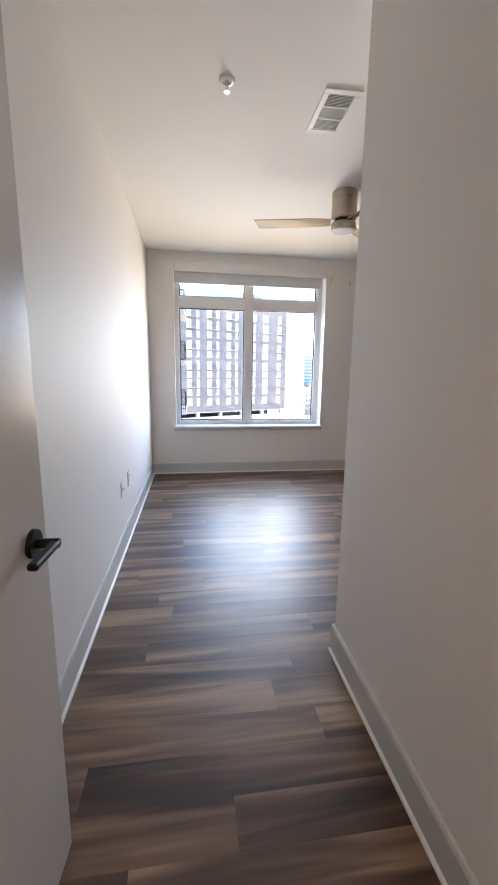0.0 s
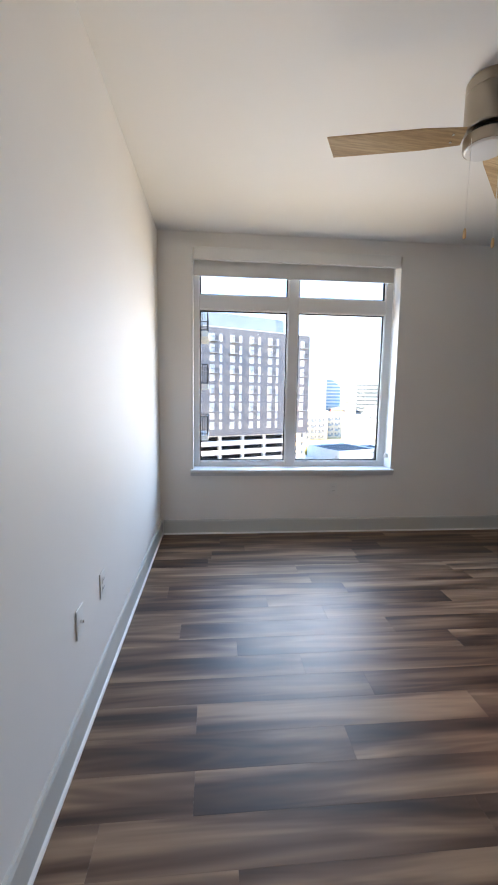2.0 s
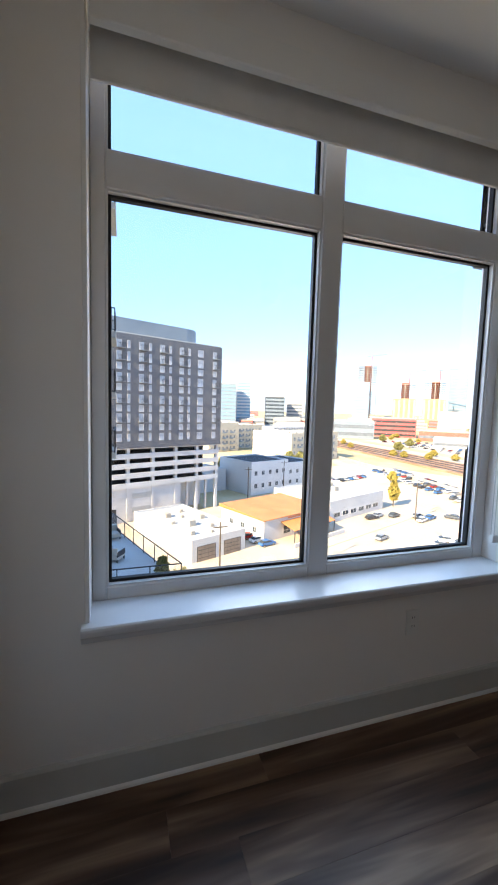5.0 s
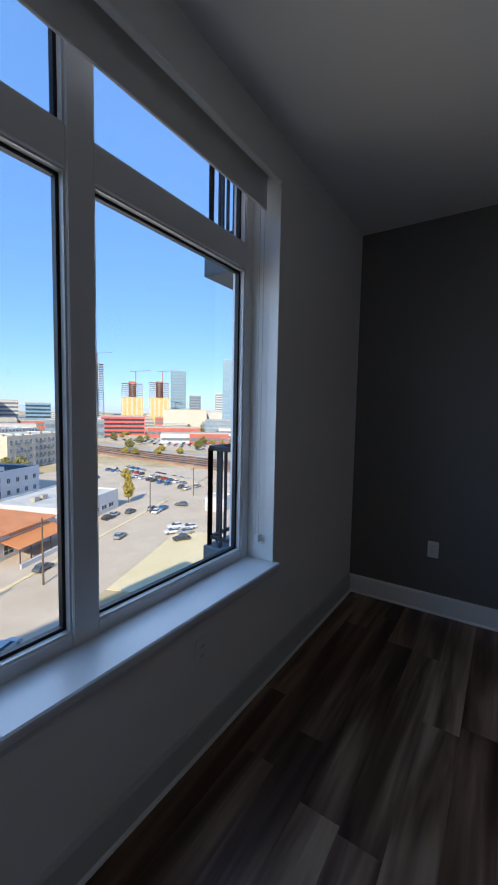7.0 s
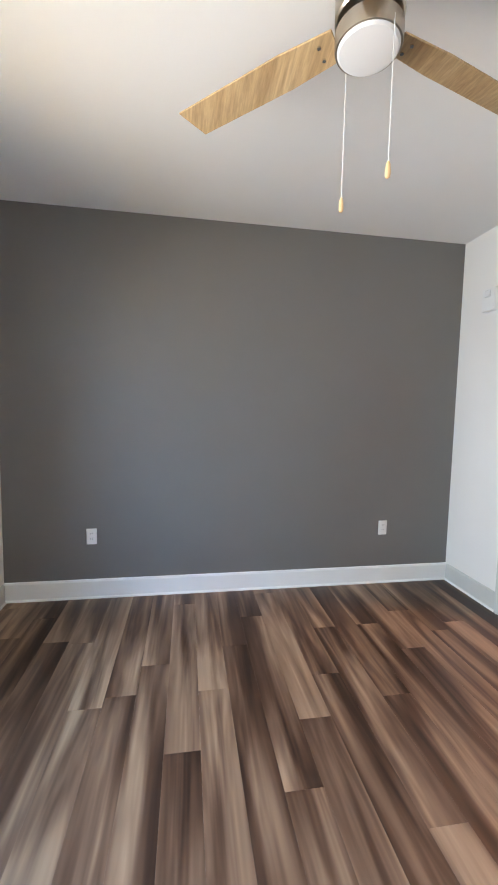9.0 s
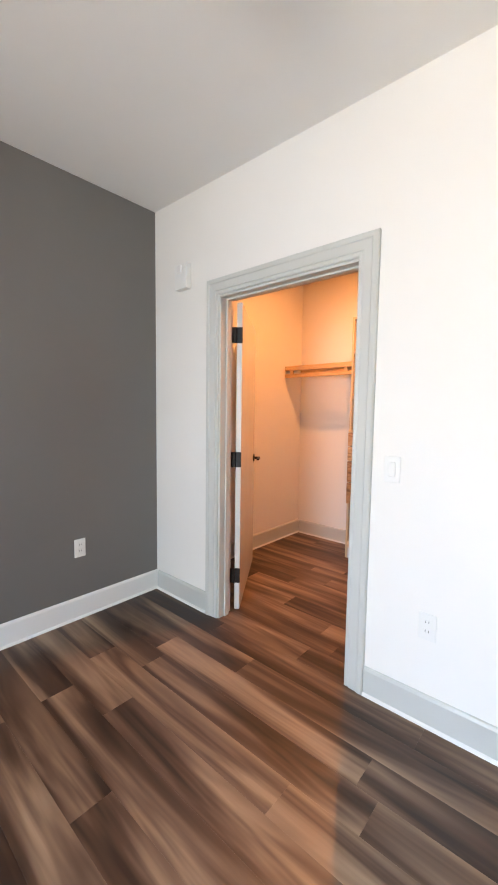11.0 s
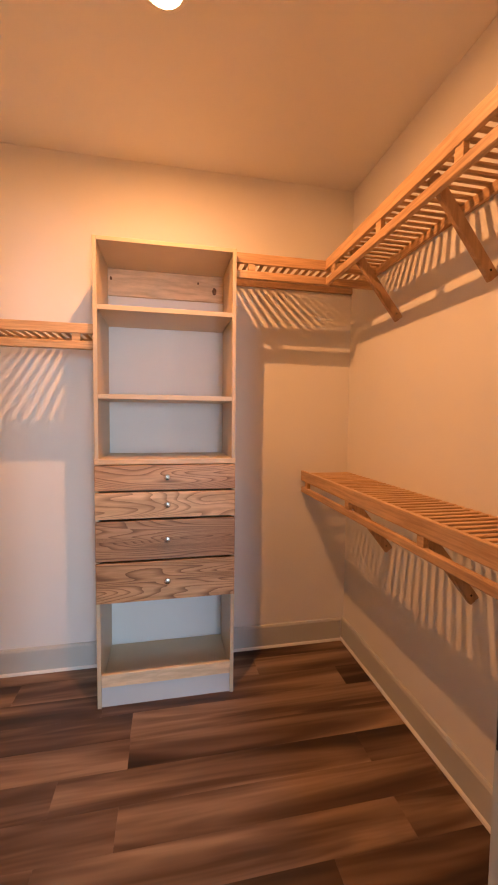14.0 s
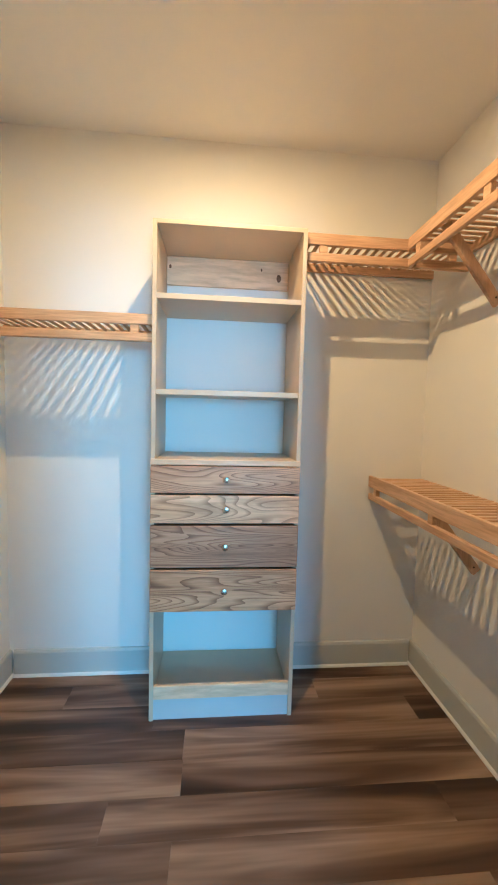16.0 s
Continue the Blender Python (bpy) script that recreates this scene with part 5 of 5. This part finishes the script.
def balcony(name, x0, x1, y0, y1, z, mat, label, sides, h=1.03):
    top = thing(name, ((x0 + x1) / 2, (y0 + y1) / 2, z - 0.28), label, "balcony", "balconies")
    part("slab", boxed(x0, x1, y0, y1, z - 0.28, z, bevel=0.01), mat, top)
    runs = {"n": ((x0 + 0.05, y1 - 0.05), (x1 - 0.05, y1 - 0.05)), "s": ((x0 + 0.05, y0 + 0.05), (x1 - 0.05, y0 + 0.05)), "w": ((x0 + 0.05, y0 + 0.05), (x0 + 0.05, y1 - 0.05)), "e": ((x1 - 0.05, y0 + 0.05), (x1 - 0.05, y1 - 0.05))}
    for s in sides:
        a, b = Vector((*runs[s][0], 0)), Vector((*runs[s][1], 0))
        for zz, w in ((z + h, 0.05), (z + 0.09, 0.035)):
            bm = bmesh.new(); beam(bm, a + Vector((0, 0, zz)), b + Vector((0, 0, zz)), w, w, 0.004)
            part("rail", bm, METAL, top)
        k = max(2, int((b - a).length / 0.13))
        for i in range(k + 1):
            p = a.lerp(b, i / k)
            w = 0.026 if 0 < i < k else 0.038
            part("baluster", boxed(p.x - w / 2, p.x + w / 2, p.y - w / 2, p.y + w / 2, z + 0.002, z + h), METAL, top)
    return top


for z in (10.2, 4.65, 1.9, -0.9):
    balcony("balcony", -1.95, 0.12, 17.6, 20.6, z, TAN, "tan balcony slab with dark metal railing", "sen")
# slate instead of concrete puts the shade on these slabs into colour
balcony("balcony", 3.58, 6.6, 0.25, 1.62, 0.0, SLATE, "balcony next door, shade painted in dark grey, with metal railing", "wn")
balcony("balcony", 3.55, 6.6, 0.25, 1.62, 3.02, SLATE, "balcony one storey up, shade painted in dark grey, with railing", "wn")
own = thing("own_building", (6, -8, GZ), "tan outer wall of this apartment building", "building")
bm = bmesh.new()
slab_with_hole(bm, "y", 0.2355, 0.262, -30, 40, GZ, 24, WX0 - 0.02, WX1 + 0.02, WZ0 - 0.02, WZ1 + 0.02)
part("outer_wall", bm, TAN, own)
part("roof", boxed(-30, 40, -22, 0.235, 23.6, 24), CONCRETE, own)
# unseen volumes, added and sized so their shadow edge crosses the street
part("tall_wing", boxed(-125, -44, -22, 0.20, GZ, 39.5), TAN, own, "unseen taller volume added to cast the street shadow")
part("link_wing", boxed(-43.99, -30.01, -22, 0.20, GZ, 24), TAN, own)
part("rear_wall", boxed(-30, 40, -22.4, -22, GZ, 24), TAN, own)

ter = thing("roof_terrace", (-6, 24, -8), "grey roof terrace with a metal railing", "terrace")
bm = bmesh.new(); extrude_profile(bm, [(-16, 17.3), (3.35, 17.3), (-1.5, 31.5), (-16, 31.5)], "z", -8.4, -7.5)
part("deck", bm, DECK, ter)
bm = bmesh.new(); extrude_profile(bm, [(-16, 22.5), (-2.6, 22.5), (-5.4, 30.8), (-16, 30.8)], "z", GZ, -8.41)
part("podium", bm, PALEBLUE, ter, "blue-grey podium wall")
for x, y in ((2.2, 18.4), (0.6, 23.0), (-0.9, 27.6), (-2.0, 30.8), (-4.0, 18.4), (-10.0, 18.4)):
    bm = bmesh.new(); tube(bm, (x, y, GZ), (x, y, -8.401), 0.34, segs=20)
    part("column", bm, STUCCO, ter, "round white column under the deck")
for a, b in (((3.2, 17.4), (-1.6, 31.4)), ((-12, 17.4), (3.2, 17.4))):
    A, B = Vector((*a, 0)), Vector((*b, 0))
    for zz in (-6.42, -7.35):
        bm = bmesh.new(); beam(bm, A + Vector((0, 0, zz)), B + Vector((0, 0, zz)), 0.05, 0.05, 0)
        part("rail", bm, METAL, ter)
    k = int((B - A).length / 1.5)
    for i in range(k + 1):
        p = A.lerp(B, i / k)
        part("post", boxed(p.x - 0.025, p.x + 0.025, p.y - 0.025, p.y + 0.025, -7.499, -6.42), METAL, ter)
        if i < k:
            q = A.lerp(B, (i + 1) / k)
            bm = bmesh.new(); beam(bm, p.lerp(q, 0.03) + Vector((0, 0, -6.88)), p.lerp(q, 0.97) + Vector((0, 0, -6.88)), 0.012, 0.86, 0)
            part("glass_panel", bm, SCREEN, ter, "clear glass railing panel")


def lounge(at, turn):
    top = thing("outdoor_armchair", at, "white outdoor armchair on the roof terrace", "chair", "terrace chairs", "", turn)
    part("seat", boxed(-0.4, 0.4, -0.4, 0.4, 0.15, 0.42, bevel=0.05, segs=2), ROOFW, top, local=True)
    part("backrest", boxed(-0.4, 0.4, 0.28, 0.45, 0.42, 0.85, bevel=0.05, segs=2), ROOFW, top, local=True)
    for x in (-0.42, 0.34):
        part("armrest", boxed(x, x + 0.08, -0.4, 0.4, 0.3, 0.62, bevel=0.02), METAL, top, local=True)
    for x in (-0.36, 0.36):
        for y in (-0.36, 0.36):
            part("leg", boxed(x - 0.03, x + 0.03, y - 0.03, y + 0.03, 0, 0.16), METAL, top, local=True)


lounge((-0.2, 25.2, -7.5), 0.3)
lounge((0.0, 21.4, -7.5), 2.6)



def shrub(name, at, height, spread, label, seed, pot=0.0):
    r = random.Random(seed)
    top = thing(name, at, label, "plant")
    if pot:
        bm = bmesh.new(); tube(bm, (0, 0, 0), (0, 0, pot), 0.20, 0.26, 18)
        part("pot", bm, SHADE, top, "dark round planter", local=True)
    bm = bmesh.new()
    for i in range(260):
        a, q = r.random() * 6.28, r.random()
        rad = spread * (1 - 0.6 * q) * r.random() ** 0.5
        s = 0.05 + 0.09 * r.random()
        m = Matrix.Translation((rad * math.cos(a), rad * math.sin(a), pot * 0.9 + height * q)) @ Euler((r.random() * 3, r.random() * 3, r.random() * 3)).to_matrix().to_4x4()
        bm.faces.new([bm.verts.new(m @ Vector(p)) for p in ((-s, -s * 0.5, 0), (s, -s * 0.5, 0), (s * 0.6, s * 0.5, 0), (-s * 0.6, s * 0.5, 0))])
    part("foliage", bm, LEAF_G, top, local=True)
    return top


shrub("potted_shrub", (2.35, 18.2, -7.499), 0.75, 0.42, "green shrub in a dark planter on the terrace", 21, 0.45)
for k, (x, y) in enumerate(((9.6, 60.2), (10.8, 59.2), (8.6, 61.4), (11.9, 60.6), (10.2, 62.2))):
    shrub("bush", (x, y, GZ), 1.3, 1.1, "low green bush beside the street", 30 + k)

# ---- floor planks, laid across the room ----
fl = boxed(-T, XR + T, -7.2, 0.3, -0.14, -0.006)
floor = structure("floor", fl, paint("plank_underside", (0.075, 0.05, 0.038), 0.8, 0.1), "brown wood-look vinyl plank floor", "floor")
PW, PL = 0.150, 1.22


def plank_mesh(length):
    bm = bmesh.new()
    g, c, z = 0.0001, 0.0005, 0.0
    lo = [bm.verts.new(p) for p in ((g, g, -0.006), (length - g, g, -0.006), (length - g, PW - g, -0.006), (g, PW - g, -0.006))]
    md = [bm.verts.new((v.co.x, v.co.y, z - c * 0.6)) for v in lo]
    hi = [bm.verts.new(p) for p in ((g + c, g + c, z), (length - g - c, g + c, z), (length - g - c, PW - g - c, z), (g + c, PW - g - c, z))]
    for a, b in ((lo, md), (md, hi)):
        for i in range(4):
            j = (i + 1) % 4
            bm.faces.new((a[i], a[j], b[j], b[i]))
    bm.faces.new(hi)
    return mesh_of("plank", bm, PLANK)


JOINTS = {8: 2.07, 9: 2.41, 10: 0.32, 11: 0.63, 12: 2.17, 13: 2.45, 23: 2.19, 25: 2.22, 29: 2.55, 32: 2.54}   # end joints of some rows, by row from the window
full = plank_mesh(PL)
rng = random.Random(3)
y = -0.74 + 4 * PW
while y > -7.1:
    x_end = XR if y > YB - 0.2 else XK
    x = -rng.random() * PL
    row = round((-0.14 - y) / PW)
    if row in JOINTS:
        x = JOINTS[row] % PL - PL
    while x < x_end:
        a, b = max(0.0, x), min(x_end, x + PL)
        if b - a > 0.03:
            o = new("plank", full if b - a > PL - 1e-4 else plank_mesh(b - a))
            o.parent, o.location = floor, (a, y, 0)
        x += PL
    y -= PW
